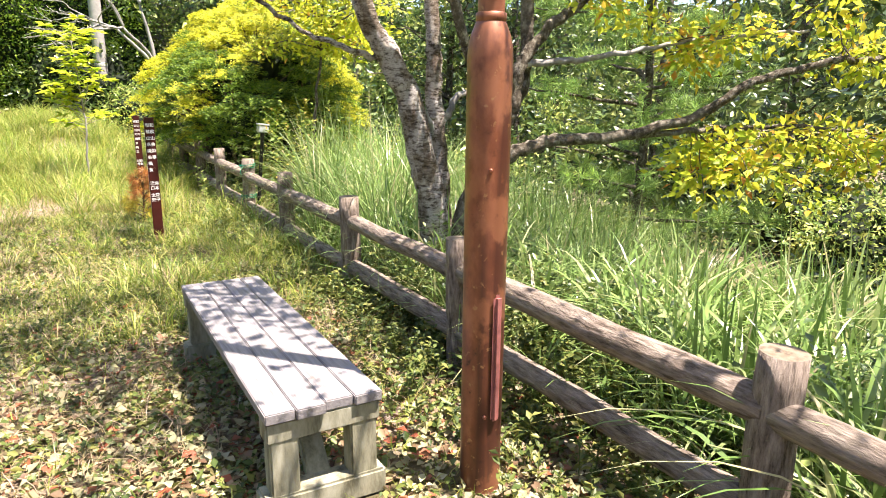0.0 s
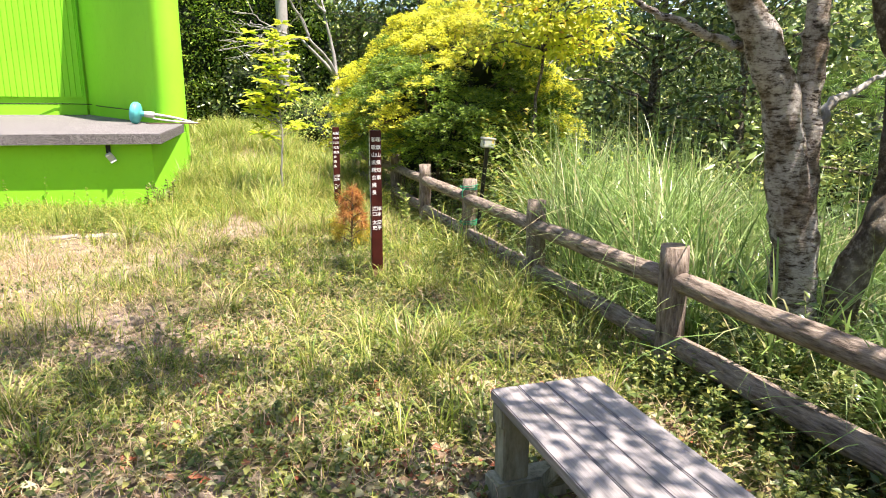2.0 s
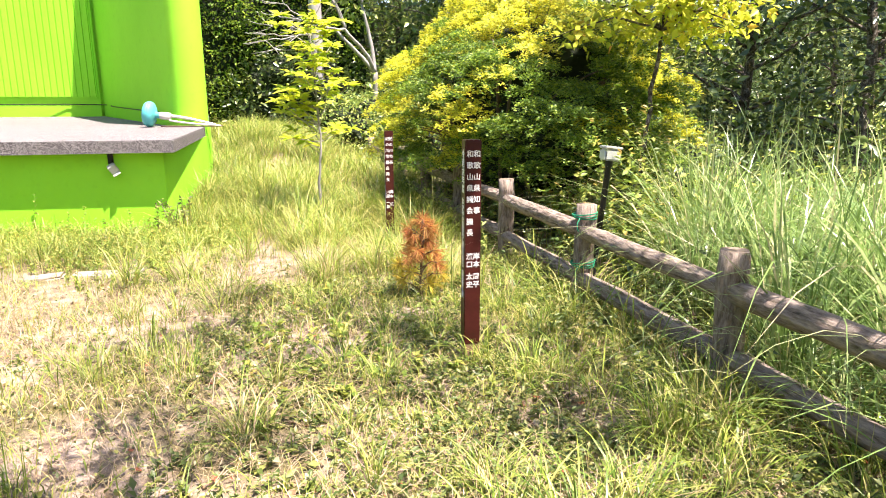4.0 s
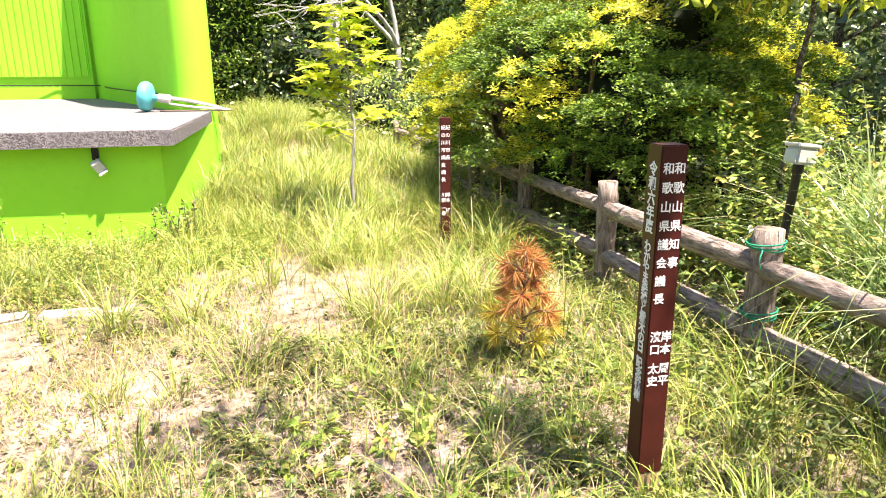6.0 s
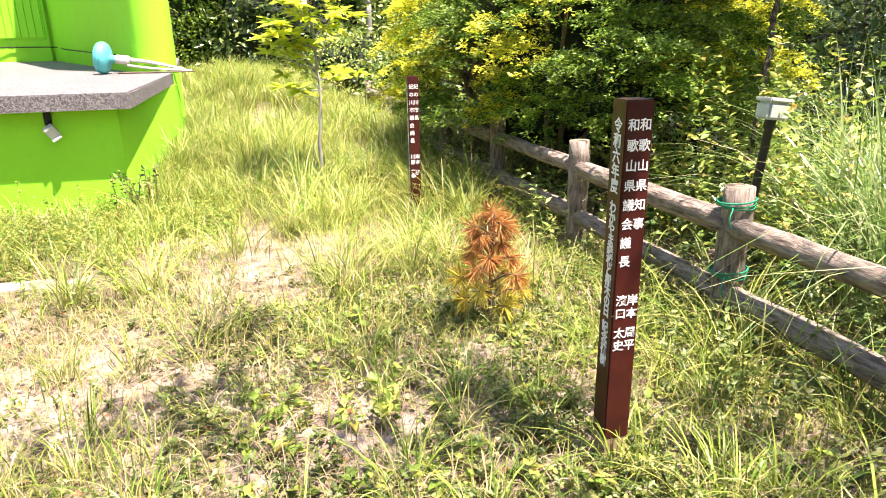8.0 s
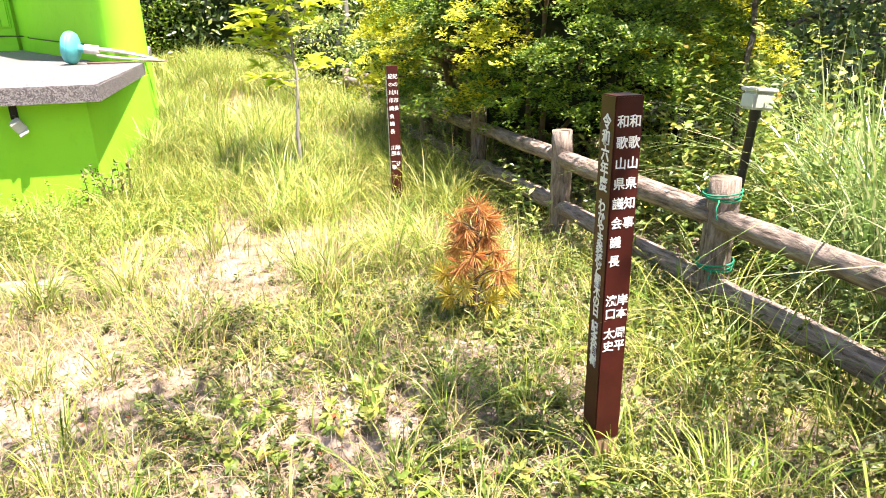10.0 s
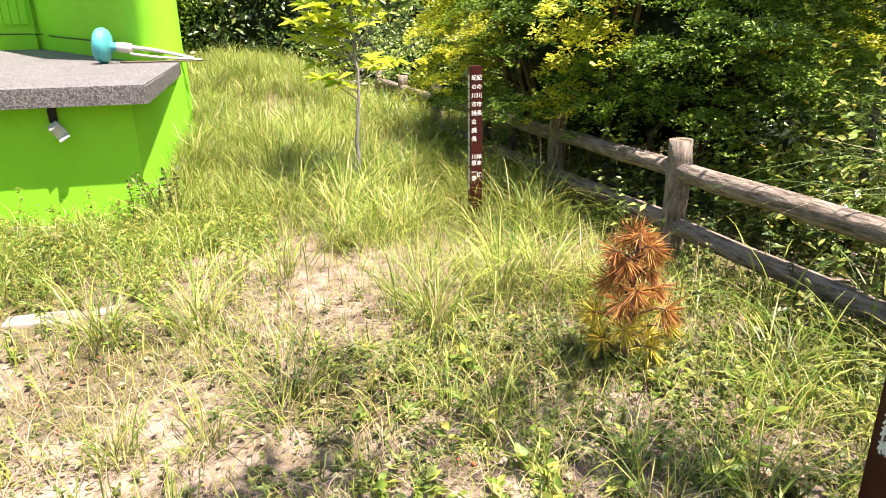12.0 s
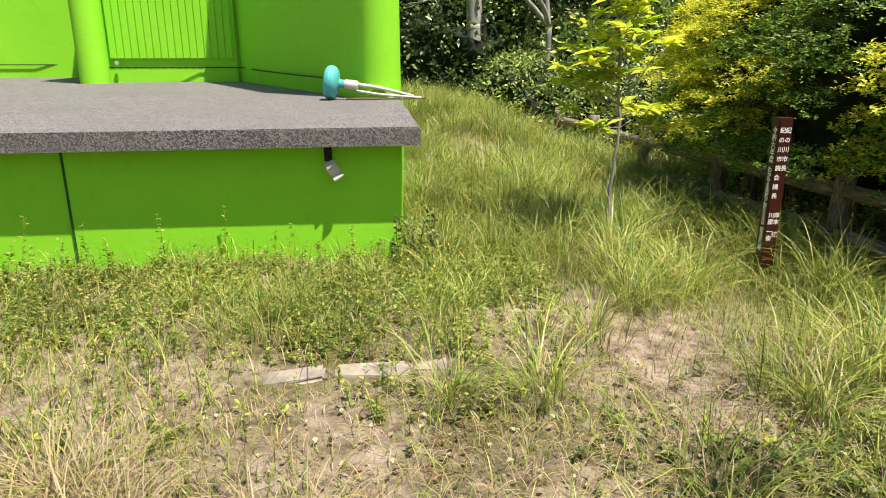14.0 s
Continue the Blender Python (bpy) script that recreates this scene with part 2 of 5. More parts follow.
def plain(name, c, rough=0.5, metal=0.0, vary=0.25, scale=12, bump=0.15, spec=0.35):
    m = Mat(name, rough, metal, spec)
    n = m.noise(scale, 6, 0.65)
    lo, hi = tuple(v * (1 - vary) for v in c), tuple(min(1, v * (1 + vary * 0.6)) for v in c)
    m.color(m.ramp(n, [(0.3, lo), (0.7, hi)])).bump(n, bump, 0.003)
    return m.m


M_GROUND = ground_material()
M_LOG, M_CUT, M_PLANK, M_LEG = log_material(), cut_material(), plank_material(), leg_material()
M_RUST, M_PALERUST = rust_material(), pale_rust_material()
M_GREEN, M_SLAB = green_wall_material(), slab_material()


def cherry_bark():
    m = Mat("peeling_cherry_bark", 0.9, 0, 0.15)
    flakes = m.noise(17, 9, 0.78, m.scaled(1, 1, 2.6))
    c = m.ramp(flakes, [(0.38, (0.03, 0.022, 0.018)), (0.44, (0.17, 0.135, 0.115)), (0.49, (0.47, 0.42, 0.39)), (0.64, (0.68, 0.64, 0.61))])
    brown = m.ramp(flakes, [(0.36, (0.035, 0.025, 0.018)), (0.5, (0.18, 0.13, 0.09)), (0.64, (0.40, 0.33, 0.26))])
    c = m.mix(m.grey(m.noise(5.5, 6, 0.7, m.scaled(1, 1, 0.6)), 0.46, 0.56, 0, 0.9), c, brown)
    c = m.mix(m.grey(m.noise(1.3, 3), 0.5, 0.62, 0, 0.55), c, brown)
    c = m.mix(m.grey(m.noise(7, 5), 0.64, 0.7, 0, 0.7), c, (0.42, 0.44, 0.33))
    m.color(c).bump(flakes, 1.0, 0.035)
    return m.m


M_BARK = cherry_bark()
M_DARKBARK = bark_material("mossy_dark_bark", (0.018, 0.015, 0.011), (0.085, 0.068, 0.05), (0.36, 0.33, 0.27), 24, 14, 1.0, (1, 1, 0.9))
M_GREYBARK = bark_material("grey_bark", (0.12, 0.11, 0.1), (0.28, 0.26, 0.24), (0.46, 0.44, 0.42), 12, 12, 0.7)
M_SIGN = plain("maroon_painted_timber", (0.058, 0.010, 0.008), 0.42, 0, 0.35, 9, 0.12, 0.3)
M_STAKE = plain("bare_timber_foot", (0.34, 0.22, 0.13), 0.85, 0, 0.4, 14, 0.4)
M_WHITE = plain("white_paint_lettering", (0.82, 0.80, 0.78), 0.6, 0, 0.06)
M_BLACK = plain("black_plastic", (0.014, 0.014, 0.014), 0.45)
M_LAMPWHITE = plain("weathered_white_plastic", (0.5, 0.5, 0.47), 0.4, 0, 0.15)
M_JOINT = plain("dark_green_sealant", (0.03, 0.09, 0.012), 0.8)
M_TURQ = plain("turquoise_plastic", (0.10, 0.47, 0.46), 0.45, 0, 0.2, 6)
M_PIPE = plain("grey_white_pipe", (0.62, 0.58, 0.52), 0.5, 0, 0.25, 8)
M_TWINE = plain("green_twine", (0.01, 0.25, 0.13), 0.6, 0, 0.3, 60)
M_KERB = plain("pale_concrete_edging", (0.32, 0.265, 0.22), 0.9, 0, 0.6, 6, 0.8)
M_POLE = plain("weathered_utility_pole", (0.40, 0.37, 0.35), 0.85, 0, 0.25, 6, 0.3)
M_TWIG = plain("twigs", (0.16, 0.11, 0.075), 0.85, 0, 0.4, 20)
# near-black: the deep shade inside bushes and hedge is put into this colour
M_INNER_SHADE = plain("painted_inner_shade", (0.014, 0.022, 0.008), 0.9, 0, 0.5, 9, 0.8)
M_GLASS = plain("clouded_clear_plastic", (0.46, 0.48, 0.45), 0.25, 0, 0.1)


# ---------------------------------------------------------------- mesh helpers
def mesh_np(name, verts, polys, mats, smooth=False, indices=None):
    """A mesh from an array of vertices and arrays of polygons (each array all quads or all triangles)."""
    me = bpy.data.meshes.new(name)
    verts = np.ascontiguousarray(verts, np.float32)
    polys = [np.ascontiguousarray(p, np.int32) for p in polys if len(p)]
    me.vertices.add(len(verts))
    me.vertices.foreach_set("co", verts.ravel())
    loops = np.concatenate([p.ravel() for p in polys])
    sizes = np.concatenate([np.full(len(p), p.shape[1], np.int32) for p in polys])
    me.loops.add(len(loops))
    me.loops.foreach_set("vertex_index", loops)
    me.polygons.add(len(sizes))
    me.polygons.foreach_set("loop_start", np.concatenate([[0], np.cumsum(sizes)[:-1]]).astype(np.int32))
    if smooth:
        me.polygons.foreach_set("use_smooth", np.ones(len(sizes), bool))
    for m in mats if isinstance(mats, (list, tuple)) else [mats]:
        me.materials.append(m)
    if indices is not None:
        me.polygons.foreach_set("material_index", np.asarray(indices, np.int32))
    me.update(calc_edges=True)
    return me


def part(name, data, material, parent, label=""):
    """Links a bmesh or mesh as one object under a thing or a part."""
    if isinstance(data, bmesh.types.BMesh):
        me = bpy.data.meshes.new(name)
        data.to_mesh(me)
        data.free()
        for m in material if isinstance(material, (list, tuple)) else [material]:
            me.materials.append(m)
    else:
        me = data
    ob = new(name, me)
    ob.parent = parent
    return tagged(ob, label)


def thing(name, label, category, at=(0, 0, 0), rz=0.0, group="", kind="", rx=0.0, ry=0.0):
    ob = new(name)
    ob.empty_display_size = 0.1
    ob.matrix_basis = pose(*at, rx, ry, rz)
    return tagged(ob, label, category, group, kind)


def stuff(name, me, label, category, kind="stuff"):
    return tagged(new(name, me), label, category, "", kind)


def box(sx, sy, sz, at=(0, 0, 0), rot=(0, 0, 0), bevel=0.006, wobble=0.0):
    bm = bmesh.new()
    bmesh.ops.create_cube(bm, size=1)
    bmesh.ops.scale(bm, vec=(sx, sy, sz), verts=bm.verts)
    if bevel:
        bmesh.ops.bevel(bm, geom=bm.edges[:], offset=bevel, segments=2, affect="EDGES")
    for v in bm.verts:
        if wobble:
            v.co += wobble * noise.noise_vector(v.co * 7 + Vector(at))
    bmesh.ops.transform(bm, matrix=pose(*at, *rot), verts=bm.verts)
    return bm


def lathe(profile, sides=24, m=None):
    """A turned shape from (radius, height) pairs about z."""
    bm = bmesh.new()
    rings = []
    for r, h in profile:
        rings.append([bm.verts.new((r * math.cos(2 * math.pi * i / sides), r * math.sin(2 * math.pi * i / sides), h)) for i in range(sides)])
    for a, b in zip(rings, rings[1:]):
        for i in range(sides):
            f = bm.faces.new((a[i], a[(i + 1) % sides], b[(i + 1) % sides], b[i]))
            f.smooth = True
    caps = [bm.faces.new(rings[0][::-1]), bm.faces.new(rings[-1])]
    bmesh.ops.split_edges(bm, edges=[e for c in caps for e in c.edges])
    if m is not None:
        bmesh.ops.transform(bm, matrix=m, verts=bm.verts)
    return bm


def tube_arrays(points, radii, sides=10, rough=0.0, seed=0.0):
    """Vertices and quads of a tapering tube along points, closed at the ends."""
    pts = [Vector(p) for p in points]
    V, F = [], []
    side = Vector((1, 0.13, 0.07))
    for i, p in enumerate(pts):
        d = (pts[min(i + 1, len(pts) - 1)] - pts[max(i - 1, 0)]).normalized()
        u = (side - d * side.dot(d))
        if u.length < 0.05:
            u = d.orthogonal()
        u.normalize()
        side = u
        w = d.cross(u)
        for k in range(sides):
            a = 2 * math.pi * k / sides
            o = u * math.cos(a) + w * math.sin(a)
            r = radii[i] * (1 + rough * noise.noise(o * 1.3 + p * 6 + Vector((seed, 0, 0))))
            V.append(p + o * r)
    for i in range(len(pts) - 1):
        for k in range(sides):
            a, b = i * sides + k, i * sides + (k + 1) % sides
            F.append((a, b, b + sides, a + sides))
    n = len(V)
    V += [pts[0], pts[-1]]
    T = []
    for k in range(sides):
        T.append((n, (k + 1) % sides, k))
        e = (len(pts) - 1) * sides
        T.append((n + 1, e + k, e + (k + 1) % sides))
    return np.array([tuple(v) for v in V]), np.array(F), np.array(T)


def join(chunks):
    """Joins (verts, quads, tris) chunks."""
    vs, qs, ts, n = [], [], [], 0
    for v, q, t in chunks:
        vs.append(v)
        if len(q):
            qs.append(np.asarray(q) + n)
        if len(t):
            ts.append(np.asarray(t) + n)
        n += len(v)
    return np.concatenate(vs), [np.concatenate(x) for x in (qs, ts) if x]


def smooth_path(points, steps=6, jitter=0.0, seed=0):
    """A soft curve through the points."""
    r = random.Random(seed)
    P = [Vector(p) for p in points]
    out = []
    for i in range(len(P) - 1):
        p0, p1, p2, p3 = P[max(i - 1, 0)], P[i], P[i + 1], P[min(i + 2, len(P) - 1)]
        for s in range(steps):
            t = s / steps
            q = 0.5 * (2 * p1 + (p2 - p0) * t + (2 * p0 - 5 * p1 + 4 * p2 - p3) * t * t + (3 * p1 - p0 - 3 * p2 + p3) * t ** 3)
            if i + s:
                q += Vector((r.gauss(0, jitter), r.gauss(0, jitter), r.gauss(0, jitter)))
            out.append(q)
    out.append(P[-1])
    return out


def limb(points, r0, r1, sides=10, steps=6, jitter=0.006, rough=0.25, seed=0):
    p = smooth_path(points, steps, jitter, seed)
    n = len(p) - 1
    return tube_arrays(p, [r0 + (r1 - r0) * i / n for i in range(n + 1)], sides, rough, seed)


def unit(a):
    return a / np.maximum(np.linalg.norm(a, axis=1, keepdims=True), 1e-9)


def leaf_arrays(P, D, L, W, N=None, fold=0.18):
    """Folded leaves: base P, way D, length L, width W."""
    n = len(P)
    D = unit(D)
    if N is None:
        N = rng.normal(size=(n, 3)) + [0, 0, 1.2]
    S = unit(np.cross(D, N))
    U = np.cross(S, D)
    L, W = np.broadcast_to(L, n)[:, None], np.broadcast_to(W, n)[:, None]
    mid = P + D * L * 0.45
    V = np.stack([P, mid + S * W * 0.5 + U * W * fold, P + D * L - U * L * 0.08, mid - S * W * 0.5 + U * W * fold], 1).reshape(-1, 3)
    k = np.arange(n)[:, None] * 4
    T = np.concatenate([k + [0, 1, 2], k + [0, 2, 3]])
    return V, np.zeros((0, 4), int), T


def blade_arrays(P, az, H, lean, W, segs=4, droop=1.0):
    """Arching blades of grass: foot P, heading az, height H, lean 0..1, width W."""
    n = len(P)
    s = np.linspace(0, 1, segs + 1)[None, :]
    H, lean, W, az = (np.broadcast_to(v, n)[:, None] for v in (H, lean, W, az))
    out = H * lean * (s ** 1.7) * 1.1
    up = H * (s - droop * 0.5 * lean * s ** 3)
    X = P[:, 0:1] + np.cos(az) * out
    Y = P[:, 1:2] + np.sin(az) * out
    Z = P[:, 2:3] + up
    w = W * 0.5 * np.minimum(1, (1 - s) * 2.2 + 0.02) * np.minimum(1, 0.55 + 2 * s)
    tw = az + 1.57 + rng.normal(0, 0.5, (n, 1))
    dx, dy = np.cos(tw) * w, np.sin(tw) * w
    A = np.stack([X - dx, Y - dy, Z], 2)
    B = np.stack([X + dx, Y + dy, Z], 2)
    V = np.stack([A, B], 2).reshape(n, -1, 3)
    V = np.concatenate([V[:, :2 * segs], 0.5 * (A + B)[:, -1:, :]], 1)
    m = 2 * segs + 1
    k = np.arange(n)[:, None] * m
    Q = [k + [2 * i, 2 * i + 1, 2 * i + 3, 2 * i + 2] for i in range(segs - 1)]
    T = k + [2 * segs - 2, 2 * segs - 1, 2 * segs]
    return V.reshape(-1, 3), np.concatenate(Q), T


# ---------------------------------------------------------------- ground
def smooth01(a, b, v):
    t = np.clip((v - a) / (b - a), 0, 1)
    return t * t * (3 - 2 * t)


def gz(x, y):
    """Height of the ground."""
    x, y = np.asarray(x, float), np.asarray(y, float)
    mound = 0.72 * smooth01(11.5, 19.0, y) * (0.12 + 0.88 * smooth01(2.2, -0.3, x))
    fall = -2.6 * smooth01(2.3, 9.0, x) * (0.35 + 0.65 * smooth01(14, 6, y))
    hum = 0.018 * np.sin(1.7 * x + 0.6 * y) * np.sin(1.1 * y - 0.4 * x + 1) + 0.01 * np.sin(4.3 * x + 1.2) * np.sin(3.9 * y)
    return mound + fall + hum - 0.01


def ground():
    def axis(lo, hi, step):
        near = np.arange(lo, hi, step)
        far = np.array([3, 8, 18, 40, 90, 200, 400])
        return np.concatenate([(lo - far)[::-1], near, hi + far])
    xs, ys = axis(-6, 10, 0.12), axis(-4, 26, 0.12)
    X, Y = np.meshgrid(xs, ys)
    Z = gz(X, Y)
    nx = len(xs)
    i = (np.arange(len(ys) - 1)[:, None] * nx + np.arange(nx - 1)[None, :]).ravel()[:, None]
    me = mesh_np("ground", np.stack([X, Y, Z], 2).reshape(-1, 3), [i + [0, 1, nx + 1, nx]], M_GROUND, True)
    tagged(new("ground", me), "dry pale soil with thatch and thin turf", "ground", "", "structure")


ground()

# ---------------------------------------------------------------- stage building
SLAB_SLOPE = 0.018


def prism(outline, z0, z1, bevel=0.0):
    """An upright prism on a plan outline; z0 and z1 may be functions of y."""
    bm = bmesh.new()
    f0 = z0 if callable(z0) else (lambda y: z0)
    f1 = z1 if callable(z1) else (lambda y: z1)
    lo = [bm.verts.new((x, y, f0(y))) for x, y in outline]
    hi = [bm.verts.new((x, y, f1(y))) for x, y in outline]
    n = len(outline)
    for i in range(n):
        bm.faces.new((lo[i], lo[(i + 1) % n], hi[(i + 1) % n], hi[i]))
    bm.faces.new(lo[::-1])
    top = bm.faces.new(hi)
    if bevel:
        bmesh.ops.bevel(bm, geom=list(top.edges), offset=bevel, segments=2, affect="EDGES")
    bmesh.ops.recalc_face_normals(bm, faces=bm.faces)
    return bm


def stage():
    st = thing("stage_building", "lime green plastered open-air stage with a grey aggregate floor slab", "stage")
    top = lambda y: 1.056 + SLAB_SLOPE * (y - 11.63)
    under = lambda y: top(y) - 0.14
    part("floor_slab", prism([(-12.0, 11.86), (-4.4, 11.7), (-1.40, 11.63), (-1.27, 14.58), (-1.6, 19.6), (-6.3, 19.6), (-6.3, 22.0), (-12.0, 22.0)], under, top, 0.012), M_SLAB, st, "weathered grey exposed-aggregate concrete slab")
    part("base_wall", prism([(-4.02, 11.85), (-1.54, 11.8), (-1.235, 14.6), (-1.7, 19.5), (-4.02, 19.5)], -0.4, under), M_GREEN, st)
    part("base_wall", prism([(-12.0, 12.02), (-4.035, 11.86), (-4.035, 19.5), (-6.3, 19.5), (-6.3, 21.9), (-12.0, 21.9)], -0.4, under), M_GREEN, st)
    # flaring side wall with a half-round nose
    a, b, r = Vector((-1.50, 14.72)), Vector((-3.45, 19.4)), 0.26
    d = (b - a).normalized()
    nrm = Vector((d.y, -d.x))
    outline = [tuple(b + nrm * r)]
    base = math.atan2(nrm.y, nrm.x)
    for i in range(17):
        ang = base - math.pi * i / 16
        outline.append((a.x + r * math.cos(ang), a.y + r * math.sin(ang)))
    outline.append(tuple(b - nrm * r))
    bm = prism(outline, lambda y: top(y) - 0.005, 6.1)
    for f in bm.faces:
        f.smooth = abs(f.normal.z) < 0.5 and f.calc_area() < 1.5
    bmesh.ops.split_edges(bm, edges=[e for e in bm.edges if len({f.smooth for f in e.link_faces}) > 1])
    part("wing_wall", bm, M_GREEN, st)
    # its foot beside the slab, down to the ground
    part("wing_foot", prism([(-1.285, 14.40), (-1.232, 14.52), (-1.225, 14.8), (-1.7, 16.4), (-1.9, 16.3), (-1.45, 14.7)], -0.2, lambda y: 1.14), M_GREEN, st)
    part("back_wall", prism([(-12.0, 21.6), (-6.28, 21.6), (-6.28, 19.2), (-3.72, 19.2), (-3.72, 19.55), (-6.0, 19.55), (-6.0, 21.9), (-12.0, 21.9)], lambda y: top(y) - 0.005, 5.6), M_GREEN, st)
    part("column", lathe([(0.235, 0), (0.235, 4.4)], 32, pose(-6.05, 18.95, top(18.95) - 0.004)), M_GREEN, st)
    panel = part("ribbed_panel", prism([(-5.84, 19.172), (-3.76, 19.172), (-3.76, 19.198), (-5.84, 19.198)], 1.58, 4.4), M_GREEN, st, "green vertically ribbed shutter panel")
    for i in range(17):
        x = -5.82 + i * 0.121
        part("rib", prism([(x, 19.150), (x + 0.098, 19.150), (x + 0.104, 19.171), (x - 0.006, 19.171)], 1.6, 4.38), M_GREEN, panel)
    pts = [(-11.5, 21.57, 1.50), (-8, 21.57, 1.49), (-6.32, 21.57, 1.48), (-6.32, 19.15, 1.45), (-3.80, 19.15, 1.44), (-3.265, 18.1, 1.40), (-2.385, 16.0, 1.345), (-2.01, 15.1, 1.33)]
    v, q, t = tube_arrays(smooth_path(pts, 4), [0.010] * 29, 6)
    part("cable", mesh_np("cable", v, [q, t], M_BLACK, True), None, st, "black cable clipped along the wall")
    part("joint_strip", prism([(-4.036, 11.846), (-4.018, 11.846), (-4.018, 11.88), (-4.036, 11.88)], -0.1, lambda y: under(y) - 0.003), M_JOINT, st, "dark movement joint")
    part("floor_socket", box(0.06, 0.05, 0.07, (-5.72, 19.12, 1.52), bevel=0.01), M_LAMPWHITE, st)


stage()


def wall_lamp():
    lp = thing("wall_floodlight", "small weathered white floodlight on the green stage wall", "lamp", (-2.10, 11.80, 0.815))
    part("back_plate", box(0.06, 0.012, 0.11, (0, 0, 0.03), bevel=0.003), M_BLACK, lp)
    part("bracket", box(0.02, 0.06, 0.02, (0, -0.03, 0.0), bevel=0.003), M_BLACK, lp)
    part("housing", box(0.088, 0.07, 0.112, (0.03, -0.065, -0.075), (24, -32, 8), 0.008), M_LAMPWHITE, lp)
    part("lens", box(0.085, 0.065, 0.012, (0.067, -0.089, -0.131), (24, -32, 8), 0.004), M_GLASS, lp)


wall_lamp()


def float_and_pipe():
    z = 1.056 + SLAB_SLOPE * (14.6 - 11.63)
    fl = thing("turquoise_float", "round turquoise plastic drum lying on the stage slab", "float", (-2.06, 14.5, z))
    prof = [(0.03, -0.085), (0.10, -0.083), (0.15, -0.072), (0.178, -0.05), (0.19, -0.018), (0.192, -0.006), (0.186, 0.0), (0.192, 0.006), (0.19, 0.022), (0.172, 0.055), (0.13, 0.078), (0.07, 0.088), (0.05, 0.095), (0.045, 0.15), (0.03, 0.152)]
    part("drum", lathe(prof, 20, pose(0, 0, 0.192, 0, 97, -8)), M_TURQ, fl)
    part("pipe_socket", lathe([(0.05, 0.15), (0.055, 0.18), (0.055, 0.30), (0.04, 0.31)], 16, pose(0, 0, 0.192, 0, 97, -8)), M_PIPE, fl)
    pp = thing("white_pipe", "long off-white plastic pipe leaning on the slab", "pipe", (-1.78, 14.46, z))
    v, q, t = limb([(0, 0, 0.17), (0.3, -0.02, 0.12), (0.66, -0.05, 0.03)], 0.024, 0.019, 10, 4, 0, 0)
    part("tube", mesh_np("tube", v, [q, t], M_PIPE, True), None, pp)
    pp = thing("white_pipe", "thin off-white plastic pipe lying beside the drum", "pipe", (-1.78, 14.40, z))
    v, q, t = limb([(0.0, 0, 0.10), (0.3, -0.03, 0.055), (0.74, -0.06, 0.018)], 0.015, 0.013, 10, 4, 0, 0)
    part("tube", mesh_np("tube", v, [q, t], M_PIPE, True), None, pp)
    st = thing("thin_stick", "thin dark stick on the slab edge", "stick", (-1.7, 14.36, z))
    v, q, t = limb([(-0.2, 0.05, 0.012), (0.25, 0.0, 0.014), (0.7, -0.1, 0.016)], 0.012, 0.008, 8, 4, 0.003, 0.2)
    part("stick", mesh_np("stick", v, [q, t], M_TWIG, True), None, st)


float_and_pipe()


# ---------------------------------------------------------------- log fence
FENCE_X, POSTS = 1.81, [-0.75, 1.09, 2.95, 4.58, 6.28, 7.88, 9.48, 11.1, 12.75, 14.45, 16.1, 17.75]


def log_mesh(name, length, r, seed, cut=True):
    n = 9
    pts = [(0.003 * math.sin(seed * 3 + i), 0.003 * math.cos(seed * 5 + i * 1.3), length * i / n) for i in range(n + 1)]
    pts[-1:] = [pts[-1]]
    rad = [r * (1 + 0.02 * math.sin(seed + i * 1.9)) for i in range(n + 1)]
    rad[-1] *= 0.96
    v, q, t = tube_arrays(pts, rad, 20, 0.05, seed)
    idx = [0] * len(q) + [1 if cut else 0] * len(t)
    me = mesh_np(name, v, [q, t], [M_LOG, M_CUT], False, idx)
    me.polygons.foreach_set("use_smooth", np.array([1] * len(q) + [0] * len(t), bool))
    return me


def fence():
    fc = thing("log_fence", "two-rail fence of weathered brown imitation logs", "fence")
    lean = random.Random(3)
    for i, y in enumerate(POSTS):
        p = part("post", log_mesh("post", 1.03, 0.075, i + 1.0), None, fc)
        p.matrix_basis = pose(FENCE_X, y, -0.28 + 0.005 * math.sin(i * 2.2), lean.uniform(-1, 1), lean.uniform(-1, 1), lean.uniform(0, 360))
    for i in range(len(POSTS) - 1):
        a, b = POSTS[i], POSTS[i + 1]
        for z in (0.555, 0.205):
            r = part("rail", log_mesh("rail", b - a, 0.060 + 0.003 * math.sin(i * 3 + z * 9), i * 7 + z * 31, False), None, fc)
            r.matrix_basis = pose(FENCE_X - 0.01, a, z + 0.01 * math.sin(i * 5 + z * 17), -90, 0, 0)


fence()


def twine():
    tw = thing("green_twine", "green twine knotted round a fence post", "twine", (FENCE_X, 7.88, 0))
    for z in (0.655, 0.30):
        chunks = []
        for k in range(3):
            ring = [((0.083 + 0.003 * k) * math.cos(a), (0.083 + 0.003 * k) * math.sin(a), z + 0.012 * k + 0.01 * math.sin(a + k)) for a in np.linspace(0, 2 * math.pi, 22)]
            chunks.append(tube_arrays(ring, [0.0045] * 22, 6))
        chunks.append(limb([(-0.07, -0.06, z), (-0.10, -0.08, z - 0.04), (-0.09, -0.09, z - 0.09)], 0.004, 0.003, 6, 3, 0.002, 0))
        v, f = join(chunks)
        part("loop", mesh_np("loop", v, f, M_TWINE, True), None, tw)


twine()


